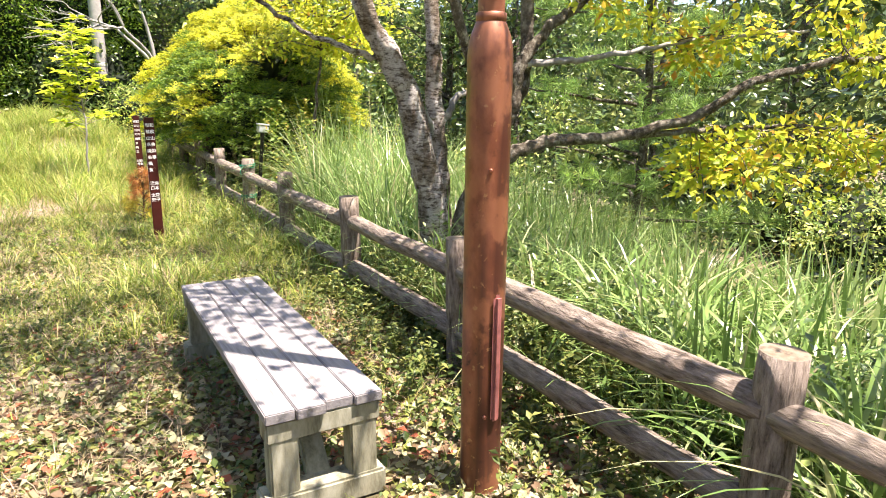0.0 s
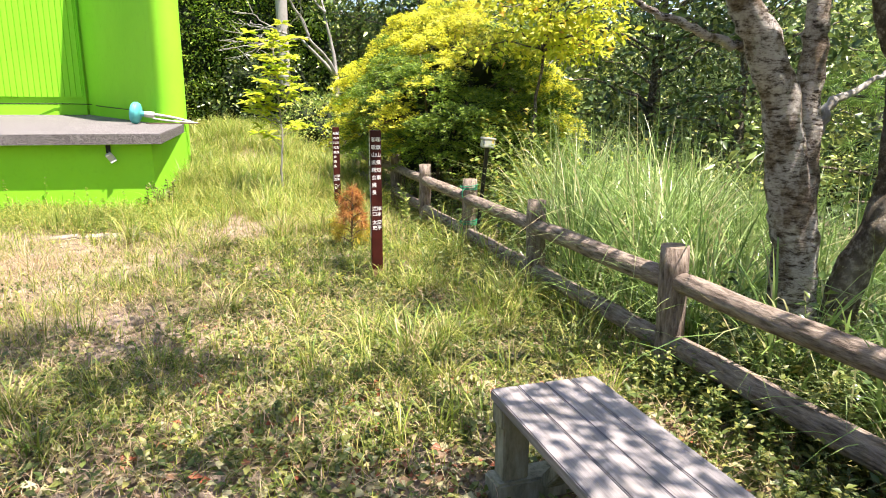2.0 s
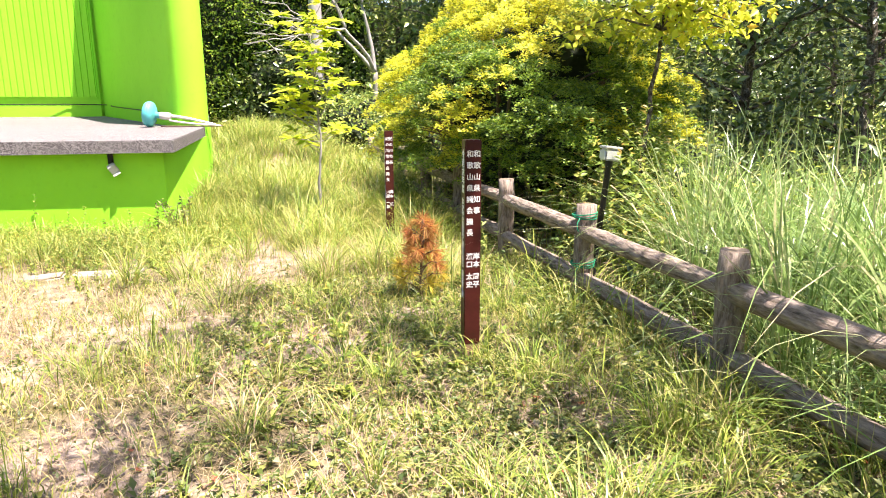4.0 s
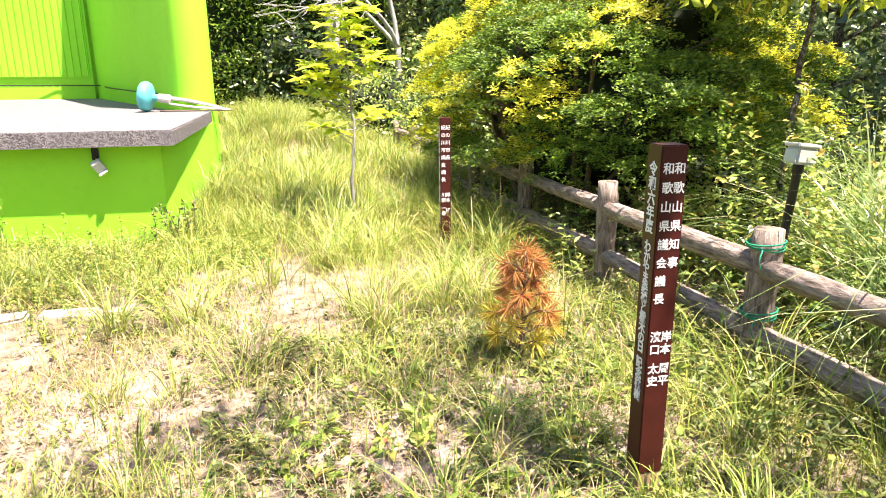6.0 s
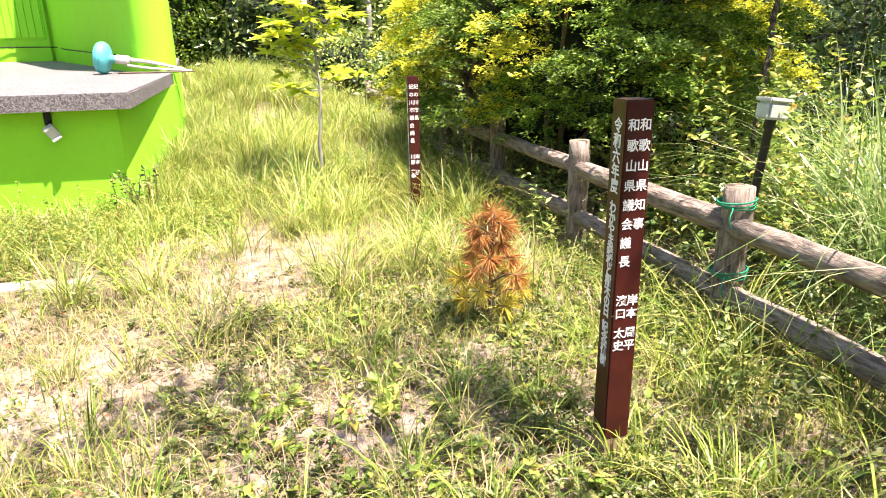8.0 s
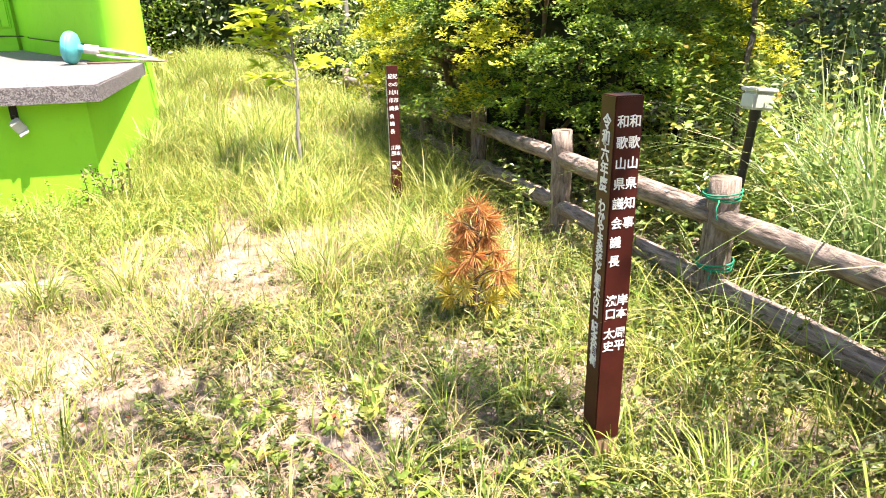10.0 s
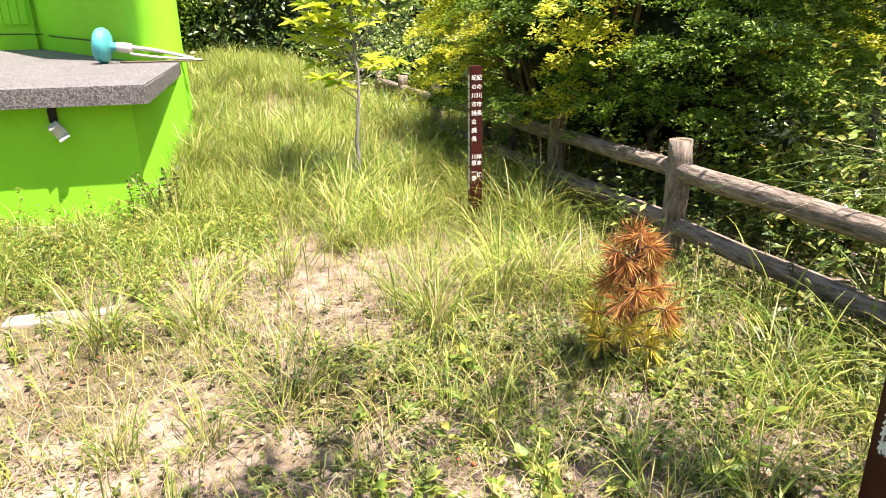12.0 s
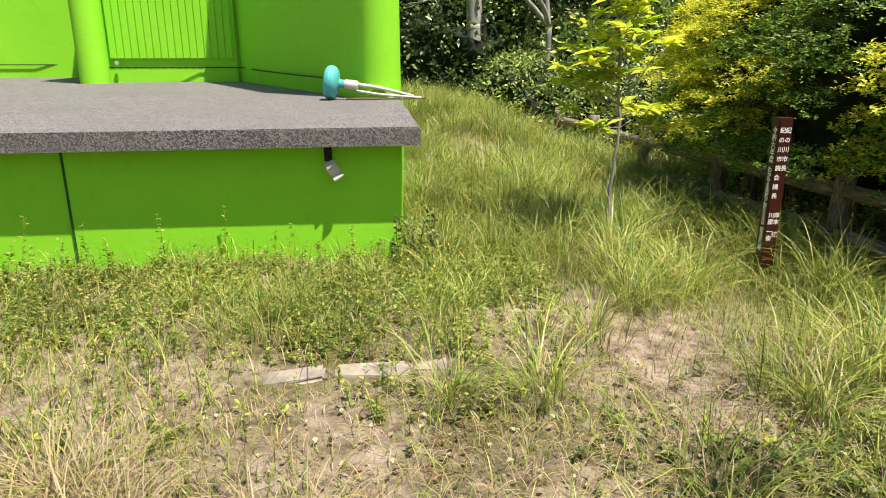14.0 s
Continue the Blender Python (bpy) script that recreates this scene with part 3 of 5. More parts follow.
def spotlight():
    s = thing("garden_spotlight", "black stake lamp with a clouded clear head behind the fence", "lamp", (1.93, 7.98, 0.0), 0, "", "", 0, 6)
    part("stake", lathe([(0.012, -0.1), (0.022, 0.1), (0.022, 1.0), (0.028, 1.01), (0.028, 1.05)], 12), M_BLACK, s)
    part("head", box(0.13, 0.10, 0.085, (0.0, 0, 1.092), bevel=0.012), M_GLASS, s, "clouded clear lamp head")
    part("cap", box(0.14, 0.11, 0.02, (0.0, 0, 1.145), bevel=0.006), M_LAMPWHITE, s)


spotlight()


# ---------------------------------------------------------------- bench
def bench():
    b = thing("bench", "weathered silver-grey timber bench with plank top", "bench", (0.70, 2.97, 0.0), 0.3)
    L, W, H = 1.80, 0.445, 0.42
    for i in range(4):
        w = W / 4
        part("plank", box(w - 0.003, L + 0.012 * math.sin(i * 2.1), 0.04, (-W / 2 + w * (i + 0.5), 0.006 * math.sin(i * 4), H - 0.02 + 0.002 * math.sin(i * 3)), bevel=0.004), M_PLANK, b)
    for y in (-L / 2 + 0.06, L / 2 - 0.06):
        part("crossbeam", box(W - 0.012, 0.095, 0.08, (0, y, H - 0.0815), bevel=0.006), M_LEG, b)
        part("sill", box(W + 0.03, 0.115, 0.10, (0, y, 0.035), bevel=0.01, wobble=0.008), M_LEG, b)
        for x in (-W / 2 + 0.07, W / 2 - 0.07):
            part("leg", box(0.105, 0.088, 0.235, (x, y, 0.20), bevel=0.006), M_LEG, b)
        s = 1 if y < 0 else -1
        part("brace", box(0.09, 0.05, 0.42, (0, y + s * 0.19, 0.215), (-s * 42, 0, 0), 0.006), M_LEG, b)
    part("stretcher", box(0.08, L - 0.3, 0.07, (0, 0, H - 0.08), bevel=0.006), M_LEG, b)


bench()


# ---------------------------------------------------------------- rusty post
def lamp_post():
    p = thing("lamp_post", "tall rust-brown painted steel post standing in the litter", "post", (1.285, 1.935, 0.0))
    part("lower_tube", lathe([(0.079, -0.2), (0.079, 0.3), (0.0795, 1.62), (0.077, 1.66), (0.069, 1.70), (0.055, 1.735), (0.05, 1.745)], 40), M_RUST, p)
    part("upper_tube", lathe([(0.046, 1.74), (0.046, 4.3)], 32), M_RUST, p)
    part("collar", lathe([(0.046, 1.742), (0.052, 1.745), (0.053, 1.758), (0.052, 1.772), (0.046, 1.775)], 32), M_RUST, p)
    ang = math.radians(-87)
    rail = part("cover_strip", box(0.024, 0.038, 0.50, (0.084, 0, 0.55), bevel=0.0115), M_PALERUST, p, "faded pink cable cover strip")
    rail.matrix_basis = pose(0, 0, 0, 0, 0, math.degrees(ang))
    for z in (0.32, 1.25, 1.82):
        bolt = part("bolt", lathe([(0.008, 0), (0.008, 0.006), (0.004, 0.009)], 8, pose(0.0785 if z < 1.7 else 0.045, 0, z, 0, 90, 0)), M_RUST, p)
        bolt.matrix_basis = pose(0, 0, 0, 0, 0, -115)


lamp_post()


# ---------------------------------------------------------------- memorial sign posts
def lettering(body, size, parent, m, spacing=1.0, offset=0.013):
    """White characters, one under another, each a part of the sign."""
    for k, ch in enumerate(body):
        cu = bpy.data.curves.new("character", "FONT")
        cu.body, cu.size, cu.align_x, cu.align_y = ch, size, "CENTER", "TOP"
        cu.offset, cu.extrude, cu.resolution_u = offset * size, 0.0008, 2
        tmp = new("character", cu)
        me = bpy.data.meshes.new_from_object(tmp.evaluated_get(bpy.context.evaluated_depsgraph_get()))
        bpy.data.objects.remove(tmp)
        me.materials.clear()
        me.materials.append(M_WHITE)
        part("character", me, None, parent, "white painted character").matrix_basis = m @ pose(0, -k * size * spacing, 0)


def sign(at, turn, height, width, depth, lines, side, label):
    """A square maroon post: lettered front (towards -y) and lettered side (towards -x)."""
    s = thing("memorial_sign_post", label, "sign post", at, turn)
    part("foot", box(width * 0.96, depth * 0.96, 0.4, (0, 0, -0.11), bevel=0.004, wobble=0.002), M_STAKE, s, "bare unpainted timber foot")
    part("shaft", box(width, depth, height - 0.09, (0, 0, 0.09 + (height - 0.09) / 2), bevel=0.004), M_SIGN, s)
    for text, x, z, size, spacing in lines:
        lettering(text, size, s, pose(x * width, -depth / 2 - 0.0006, z, 90, 0, 0), spacing)
    for text, y, z, size, spacing in side:
        lettering(text, size, s, pose(-width / 2 - 0.0006, y * depth, z, 90, 0, -90), spacing, 0.024)
    return s


SIDE = lambda z: [("令和六年度", 0.0, z, 0.050, 0.95), ("わかやま森林と樹木の日", 0.0, z - 0.262, 0.045, 0.80), ("記念植樹", 0.0, z - 0.68, 0.045, 0.92)]
sign((0.703, 7.11, 0.0), -4, 1.262, 0.092, 0.092,
     [("和歌山県知事", 0.23, 1.205, 0.040, 1.56), ("和歌山県議会議長", -0.2, 1.205, 0.040, 1.56),
      ("岸本", 0.23, 0.632, 0.041, 1.12), ("周平", 0.23, 0.515, 0.041, 1.12), ("濱口", -0.2, 0.632, 0.041, 1.12), ("太史", -0.2, 0.515, 0.041, 1.12)],
     SIDE(1.205), "maroon timber memorial post, white lettering, beside a dying pine")
sign((0.885, 10.64, 0.0), -6, 1.168, 0.09, 0.09,
     [("紀の川市長", 0.23, 1.105, 0.040, 1.56), ("紀の川市議会議長", -0.2, 1.105, 0.040, 1.56),
      ("岸本", 0.23, 0.535, 0.041, 1.12), ("健", 0.23, 0.40, 0.041, 1.12), ("川原", -0.2, 0.535, 0.041, 1.12), ("一泰", -0.2, 0.42, 0.041, 1.12)],
     SIDE(1.105), "maroon timber memorial post, white lettering, in tall grass")


# ---------------------------------------------------------------- kerb
def kerb():
    k = thing("edging_stone", "broken pale concrete edging strip sunk in the soil", "edging")
    for i, (x, w) in enumerate(((-2.30, 0.34), (-1.90, 0.40), (-1.585, 0.19))):
        part("block", box(w, 0.13, 0.12, (x, 9.755 + 0.01 * i, -0.046 - 0.006 * i), (0, 2 * i - 2, 2 - 2 * i), 0.02, 0.04), M_KERB, k)


kerb()


# ---------------------------------------------------------------- trees and shrubs
def scatter_ball(n, c, r, shell=0.5):
    """Points in an ellipsoid, more of them near its skin."""
    d = unit(rng.normal(size=(n, 3)))
    s = shell + (1 - shell) * rng.random((n, 1))
    return np.asarray(c) + d * s * np.asarray(r), d


def tufts(centres, per, spread, size, aspect=0.45, flat=0.5, out=None):
    """Leaves in small tufts round the centres."""
    centres = np.asarray(centres, float)
    C = np.repeat(centres, per, 0)
    n = len(C)
    o = rng.normal(size=(n, 3)) * [spread, spread, spread * flat]
    D = unit(o + rng.normal(size=(n, 3)) * spread * 0.5 + [0, 0, -0.12 * spread])
    L = size * rng.uniform(0.65, 1.25, n)
    return leaf_arrays(C + o, D, L, L * aspect)


def woody(name, chunks, material, parent, label=""):
    v, f = join(chunks)
    return part(name, mesh_np(name, v, f, material, True), None, parent, label)


def leafy(name, chunks, material, parent, label=""):
    v, f = join(chunks)
    return part(name, mesh_np(name, v, f, material), None, parent, label)


def cherry():
    t = thing("cherry_tree", "old multi-stemmed cherry with pale peeling bark and yellowing leaves", "tree", (0, 0, 0))
    big = [limb([(2.50, 4.42, -0.3), (2.47, 4.42, 0.25), (2.41, 4.4, 0.72), (2.33, 4.4, 1.02), (2.22, 4.4, 1.45), (2.05, 4.4, 1.79), (1.88, 4.4, 2.06), (1.6, 4.3, 2.9), (1.2, 4.0, 4.0)], 0.138, 0.05, 16, 6, 0.005, 0.16, 1),
           limb([(2.55, 4.5, 0.2), (2.56, 4.5, 0.68), (2.50, 4.5, 1.28), (2.48, 4.5, 1.77), (2.46, 4.5, 2.1), (2.5, 4.6, 3.2), (2.7, 4.8, 4.2)], 0.085, 0.04, 14, 6, 0.005, 0.16, 2)]
    woody("trunk", big, M_BARK, t, "pale grey-brown trunk with horizontal peeling bands")
    dark = [limb([(2.62, 4.35, -0.3), (2.60, 4.25, 0.45), (2.70, 4.2, 0.87), (2.90, 4.2, 1.29), (3.09, 4.2, 1.61), (3.12, 4.2, 2.08), (3.0, 4.1, 3.2)], 0.095, 0.04, 14, 6, 0.006, 0.2, 3),
            limb([(2.75, 4.2, 0.92), (2.72, 4.2, 1.39), (2.68, 4.2, 1.65), (2.49, 4.2, 2.07), (2.2, 4.0, 2.9)], 0.055, 0.03, 12, 6, 0.006, 0.2, 4)]
    woody("side_stem", dark, M_DARKBARK, t, "dark mossy side stem")
    D = [(2.63, 4.15, 0.85), (2.87, 4.0, 1.07), (3.21, 3.9, 1.185), (3.61, 3.75, 1.20), (4.24, 3.5, 1.355), (4.53, 3.3, 1.60), (5.11, 3.1, 1.77), (5.65, 2.9, 1.83), (6.6, 2.5, 2.0)]
    D2 = [(3.61, 3.75, 1.20), (4.1, 3.6, 1.235), (4.59, 3.5, 1.263), (5.32, 3.3, 1.275), (6.2, 3.2, 1.2)]
    E = [(2.85, 4.15, 1.22), (2.93, 4.1, 1.42), (2.99, 4.1, 1.73), (3.19, 4.1, 1.96), (3.56, 4.1, 2.23), (4.3, 3.9, 2.9), (5.2, 3.6, 3.4)]
    E2 = [(3.02, 4.1, 1.735), (3.4, 4.0, 1.77), (3.815, 3.9, 1.833), (4.53, 3.7, 1.96), (5.4, 3.4, 2.05)]
    Lm = [(2.08, 4.42, 1.72), (1.96, 4.5, 1.764), (1.70, 4.5, 1.846), (1.46, 4.5, 1.92), (1.1, 4.6, 2.15)]
    M1 = [(2.22, 4.42, 1.45), (2.36, 4.46, 1.36), (2.5, 4.5, 1.22)]
    G = [(2.5, 4.5, 1.25), (2.62, 4.55, 1.33), (2.75, 4.6, 1.5), (3.0, 4.7, 1.55), (3.5, 4.9, 1.7)]
    for i, (pts, a, b, mat) in enumerate(((D, 0.058, 0.018, M_DARKBARK), (D2, 0.03, 0.01, M_DARKBARK), (E, 0.06, 0.025, M_DARKBARK), (E2, 0.03, 0.012, M_GREYBARK), (Lm, 0.026, 0.013, M_BARK), (M1, 0.03, 0.03, M_GREYBARK), (G, 0.035, 0.014, M_GREYBARK))):
        woody("limb", [limb(pts, a, b, 10, 7, 0.008, 0.25, 10 + i)], mat, t)
    # twigs and leaves on the limbs
    r = random.Random(5)
    tw, cent = [], []
    for pts, n, up in ((D[5:], 12, 0.1), (D2, 24, -0.45), (E[3:], 14, 0.2), (E2[2:], 10, 0.2)):
        path = smooth_path(pts, 6)
        for k in range(n):
            p = path[int(len(path) * (0.3 + 0.69 * r.random()))]
            d = Vector((r.gauss(0.25, 0.5), r.gauss(0.1, 0.5), r.gauss(up, 0.25)))
            if d.length < 0.1:
                continue
            d = d.normalized() * r.uniform(0.25, 0.6)
            q = p + d + Vector((0, 0, -0.05))
            tw.append(limb([p, p + d * 0.5 + Vector((0, 0, 0.03)), q], 0.007, 0.003, 5, 3, 0.008, 0, k))
            for s in (0.45, 0.7, 0.85, 1.0):
                if r.random() < 0.8:
                    cent.append(p + (q - p) * s)
    # the crown overhead, on ascending shoots
    tops = [((1.85, 3.0, 4.2), 0.8), ((1.05, 6.7, 5.1), 1.2), ((1.4, 6.4, 5.0), 0.9), ((0.2, 4.8, 4.7), 1.4), ((-0.6, 5.2, 4.8), 1.1), ((2.9, 5.1, 4.8), 1.2), ((2.9, 2.8, 4.4), 1.1), ((2.3, 5.7, 4.7), 1.4), ((0.4, 3.3, 4.3), 1.9), ((-0.7, 4.1, 4.6), 1.9), ((1.7, 2.5, 4.2), 1.3), ((1.0, 4.0, 4.1), 1.5), ((3.2, 4.1, 3.4), 0.9), ((5.2, 3.6, 3.4), 1.4), ((4.3, 3.9, 2.9), 1.3), ((6.4, 2.6, 2.1), 1.0)]
    for k, pts in enumerate(([(1.25, 4.05, 3.85), (0.9, 3.7, 4.1), (0.4, 3.3, 4.3)], [(1.2, 4.0, 4.0), (0.3, 4.0, 4.4), (-0.7, 4.1, 4.6)], [(1.3, 4.05, 3.75), (1.5, 3.2, 4.0), (1.7, 2.5, 4.2)], [(1.5, 3.3, 3.98), (1.7, 3.15, 4.1), (1.85, 3.0, 4.2)], [(2.5, 4.6, 3.2), (2.75, 3.6, 3.9), (2.9, 2.8, 4.4)], [(2.68, 4.78, 4.1), (2.8, 4.95, 4.5), (2.9, 5.1, 4.8)], [(2.3, 5.7, 4.7), (1.85, 6.1, 4.9), (1.4, 6.4, 5.0)], [(0.3, 4.0, 4.4), (0.25, 4.4, 4.6), (0.2, 4.8, 4.7)], [(0.25, 4.4, 4.6), (-0.2, 4.9, 4.75), (-0.6, 5.2, 4.8)], [(2.66, 4.75, 4.0), (2.5, 5.2, 4.4), (2.3, 5.7, 4.7)], [(2.3, 5.7, 4.7), (1.6, 6.3, 5.0), (1.05, 6.7, 5.1)])):
        woody("limb", [limb(pts, 0.04, 0.015, 8, 6, 0.01, 0.2, 40 + k)], M_DARKBARK, t)
    for (c, s) in tops:
        for k in range(7 if c[1] > 5.5 else 15 if c[0] < 1.5 else 9):
            d = Vector((r.gauss(0, 0.6), r.gauss(-0.45, 0.6), r.gauss(0.35, 0.35))).normalized() * s * r.uniform(0.6, 1.35)
            p = Vector(c)
            q = p + d
            tw.append(limb([p, p + d * 0.5 + Vector((0, 0, 0.1)), q], 0.010, 0.003, 5, 3, 0.02, 0, k))
            for u in (0.5, 0.7, 0.85, 1.0):
                cent.append(p + d * u + Vector((r.gauss(0, 0.1), r.gauss(0, 0.1), r.gauss(0, 0.06))))
    tagged(woody("spray", tw, M_DARKBARK, t), "thin dark twigs", "", "", "stuff")
    leafy("crown", [tufts([tuple(c) for c in cent if r.random() < 0.56], 30, 0.11, 0.085, 0.6, 0.7)], M_AUTUMN, t, "yellow, green and orange autumn leaves")


cherry()


def shade_tree(at, seed, h, spread, n):
    """A broad tree outside the walk whose crown dapples the ground."""
    r = random.Random(seed)
    t = thing("cherry_tree", "spreading cherry with yellow-green leaves dappling the ground", "tree", at)
    ch = [limb([(0, 0, -0.3), (0.05, 0, 1.0), (0, 0.1, h * 0.5)], 0.14, 0.09, 12, 5, 0.01, 0.2, seed)]
    cent = []
    for k in range(n):
        a = 2 * math.pi * k / n + r.uniform(-0.2, 0.2)
        l = spread * r.uniform(0.55, 1.1)
        e = Vector((math.cos(a) * l, math.sin(a) * l, h * r.uniform(0.75, 1.1)))
        s = Vector((0, 0.1, h * 0.5))
        ch.append(limb([s, s + (e - s) * 0.5 + Vector((0, 0, 0.3)), e], 0.05, 0.012, 8, 5, 0.02, 0.2, k))
        for j in range(16):
            u = r.uniform(0.4, 1.1)
            cent.append(tuple(s + (e - s) * u + Vector((r.gauss(0, 0.3), r.gauss(0, 0.3), r.gauss(0.1, 0.2)))))
    woody("trunk", ch, M_DARKBARK, t)
    leafy("crown", [tufts(cent, 13, 0.13, 0.09, 0.5, 0.5)], M_AUTUMN, t)


shade_tree((2.9, -0.6, -0.05), 21, 4.2, 2.3, 15)


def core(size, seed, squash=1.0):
    """A lumpy solid filler inside foliage, coloured near-black to stand in for shade."""
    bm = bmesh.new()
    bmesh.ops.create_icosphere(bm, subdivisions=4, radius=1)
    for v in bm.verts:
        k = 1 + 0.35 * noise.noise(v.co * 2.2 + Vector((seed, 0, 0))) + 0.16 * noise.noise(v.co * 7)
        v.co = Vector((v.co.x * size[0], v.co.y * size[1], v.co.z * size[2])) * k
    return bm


def hedge_bush():
    """A big evergreen leaning over the fence: shelves of leafy tips with dark gaps between, the upper ones yellow."""
    t = thing("evergreen_bush", "large dense evergreen bush with yellow young shoots over the fence", "bush", (2.88, 12.3, 0))
    r = random.Random(11)
    stems = []
    for k in range(22):
        a = r.uniform(0, 6.28)
        b = Vector((math.cos(a) * 0.7, math.sin(a) * 1.5, -0.2))
        e = Vector((math.cos(a) * 1.1, math.sin(a) * 2.0, r.uniform(1.2, 2.4)))
        stems.append(limb([b, b * 0.7 + e * 0.25 + Vector((0, 0, 0.35)), e], 0.04, 0.012, 8, 5, 0.02, 0.2, k))
    # added dark filler; its colour makes the shaded gaps between the shelves
    part("shade_filler", core((1.05, 2.0, 1.1), 4.0), M_INNER_SHADE, t).matrix_basis = pose(0.25, 0.1, 1.35)
    n = 620
    i = np.arange(n) + 0.5
    zz = 1 - 1.16 * i / n
    d = np.stack([np.sqrt(1 - zz * zz) * np.cos(i * 2.39996), np.sqrt(1 - zz * zz) * np.sin(i * 2.39996), zz], 1)
    d = unit(d + rng.normal(0, 0.06, (n, 3)))
    R = np.array([1.72, 2.75, 2.0])
    lump = np.array([1 + 0.13 * noise.noise(Vector(v) * 2.3) + 0.10 * noise.noise(Vector(v) * 6) for v in d])[:, None]
    C = d * R * rng.uniform(0.90, 1.05, (n, 1)) * lump + [0.06, 0, 0.92]
    low = 0.70 + 0.2 * rng.random(n)
    behind = (C[:, 1] < 1.3) | (C[:, 0] > -0.72 + 0.25 * (C[:, 1] - 1.3))
    C = C[(C[:, 2] > low) & behind]
    for c in C[::6]:
        e = Vector(c)
        b = Vector((e.x * 0.35, e.y * 0.5, e.z * 0.75))
        stems.append(limb([b, (b + e) / 2 + Vector((0, 0, 0.06)), e], 0.014, 0.005, 6, 4, 0.015, 0.2, 3))
    woody("stem", stems, M_TWIG, t)
    # each shelf carries leafy tips set along its outward-reaching twigs
    tips = 46
    S = np.repeat(np.arange(len(C)), tips)
    out = np.arctan2(C[:, 1] / 2.6, C[:, 0] / 1.6)[S] + rng.normal(0, 0.25, len(S))
    reach = rng.uniform(0.21, 0.38, len(C))[S]
    fan = rng.uniform(0, 6.283, len(S))
    ring = np.sqrt(rng.random(len(S))) * (0.78 + 0.22 * np.sin(5 * fan + 1.7 * S))
    along, across = ring * np.cos(fan), 1.15 * ring * np.sin(fan)
    T = C[S] + np.stack([np.cos(out) * along * reach - np.sin(out) * across * reach,
                         np.sin(out) * along * reach + np.cos(out) * across * reach,
                         (-0.30 * along - 0.45 * ring * ring) * reach + rng.normal(0, 0.014, len(S))], 1)
    clump = np.array([noise.noise(Vector(c) * 1.3 + Vector((5, 2, 1))) for c in C])
    chance = 0.54 * (C[:, 2] - 1.5) + 0.07 * C[:, 1] - 0.10 * C[:, 0] + 1.4 * clump + 0.19 + rng.normal(0, 0.22, len(C))
    gold = (chance > 0.36)[S] & (rng.random(len(S)) < np.clip(0.85 + 0.4 * along, 0.4, 1))
    per = 15
    K = np.repeat(np.arange(len(S)), per)
    m = len(K)
    a = rng.uniform(0, 6.283, m)
    side = np.stack([np.cos(a), np.sin(a), rng.normal(0.12, 0.3, m)], 1)
    D = side + 0.55 * np.stack([np.cos(out[K]), np.sin(out[K]), np.full(m, 0.1)], 1)
    P = T[K] + side * rng.uniform(0.0, 0.028, (m, 1)) + rng.normal(0, 0.012, (m, 3))
    L = rng.uniform(0.02, 0.042, m)
    N = rng.normal(0, 0.33, (m, 3)) + np.stack([0.8 * np.cos(out[K]), 0.8 * np.sin(out[K]), np.full(m, 1.0)], 1)
    young = gold[K] & (rng.random(m) < 0.9)
    for name, sel, mat, lab in (("foliage", ~young, M_HEDGE, "dark green small leaves"), ("young_growth", young, M_HEDGE_TIP, "bright yellow-green young leaves")):
        leafy(name, [leaf_arrays(P[sel], D[sel], L[sel] * (1.12 if name == "young_growth" else 1), L[sel] * 0.46, N[sel])], mat, t, lab)


hedge_bush()


def forest_tree(seed, h, spread, leaves, size, mat, trunk_mat, low=0.25, label="tall broadleaf tree with dark glossy leaves at the wood's edge"):
    r = random.Random(seed)
    t = thing("forest_tree", label, "tree", (0, 0, -200), 0, "trees of the wood")
    ch = [limb([(0, 0, -0.8), (r.uniform(-0.2, 0.2), r.uniform(-0.2, 0.2), h * 0.35), (r.uniform(-0.4, 0.4), r.uniform(-0.4, 0.4), h * 0.9)], 0.13, 0.04, 10, 6, 0.02, 0.2, seed)]
    cent = []
    for k in range(30):
        z = h * (low + (1 - low) * r.random())
        a = r.uniform(0, 6.283)
        l = spread * (0.55 + 0.5 * r.random()) * (1.1 - 0.75 * abs((z / h) - 0.5))
        s, e = Vector((0, 0, z * 0.8)), Vector((math.cos(a) * l, math.sin(a) * l, z))
        ch.append(limb([s, (s + e) / 2 + Vector((0, 0, 0.15)), e], 0.035, 0.008, 6, 4, 0.03, 0.2, k))
        for j in range(9):
            u = r.uniform(0.35, 1.1)
            cent.append(tuple(s + (e - s) * u + Vector((r.gauss(0, 0.32), r.gauss(0, 0.32), r.gauss(0, 0.22)))))
    woody("trunk", ch, trunk_mat, t)
    per = max(4, leaves // len(cent))
    leafy("crown", [tufts(cent, per, 0.26, size, 0.5, 0.6)], mat, t)
    return t


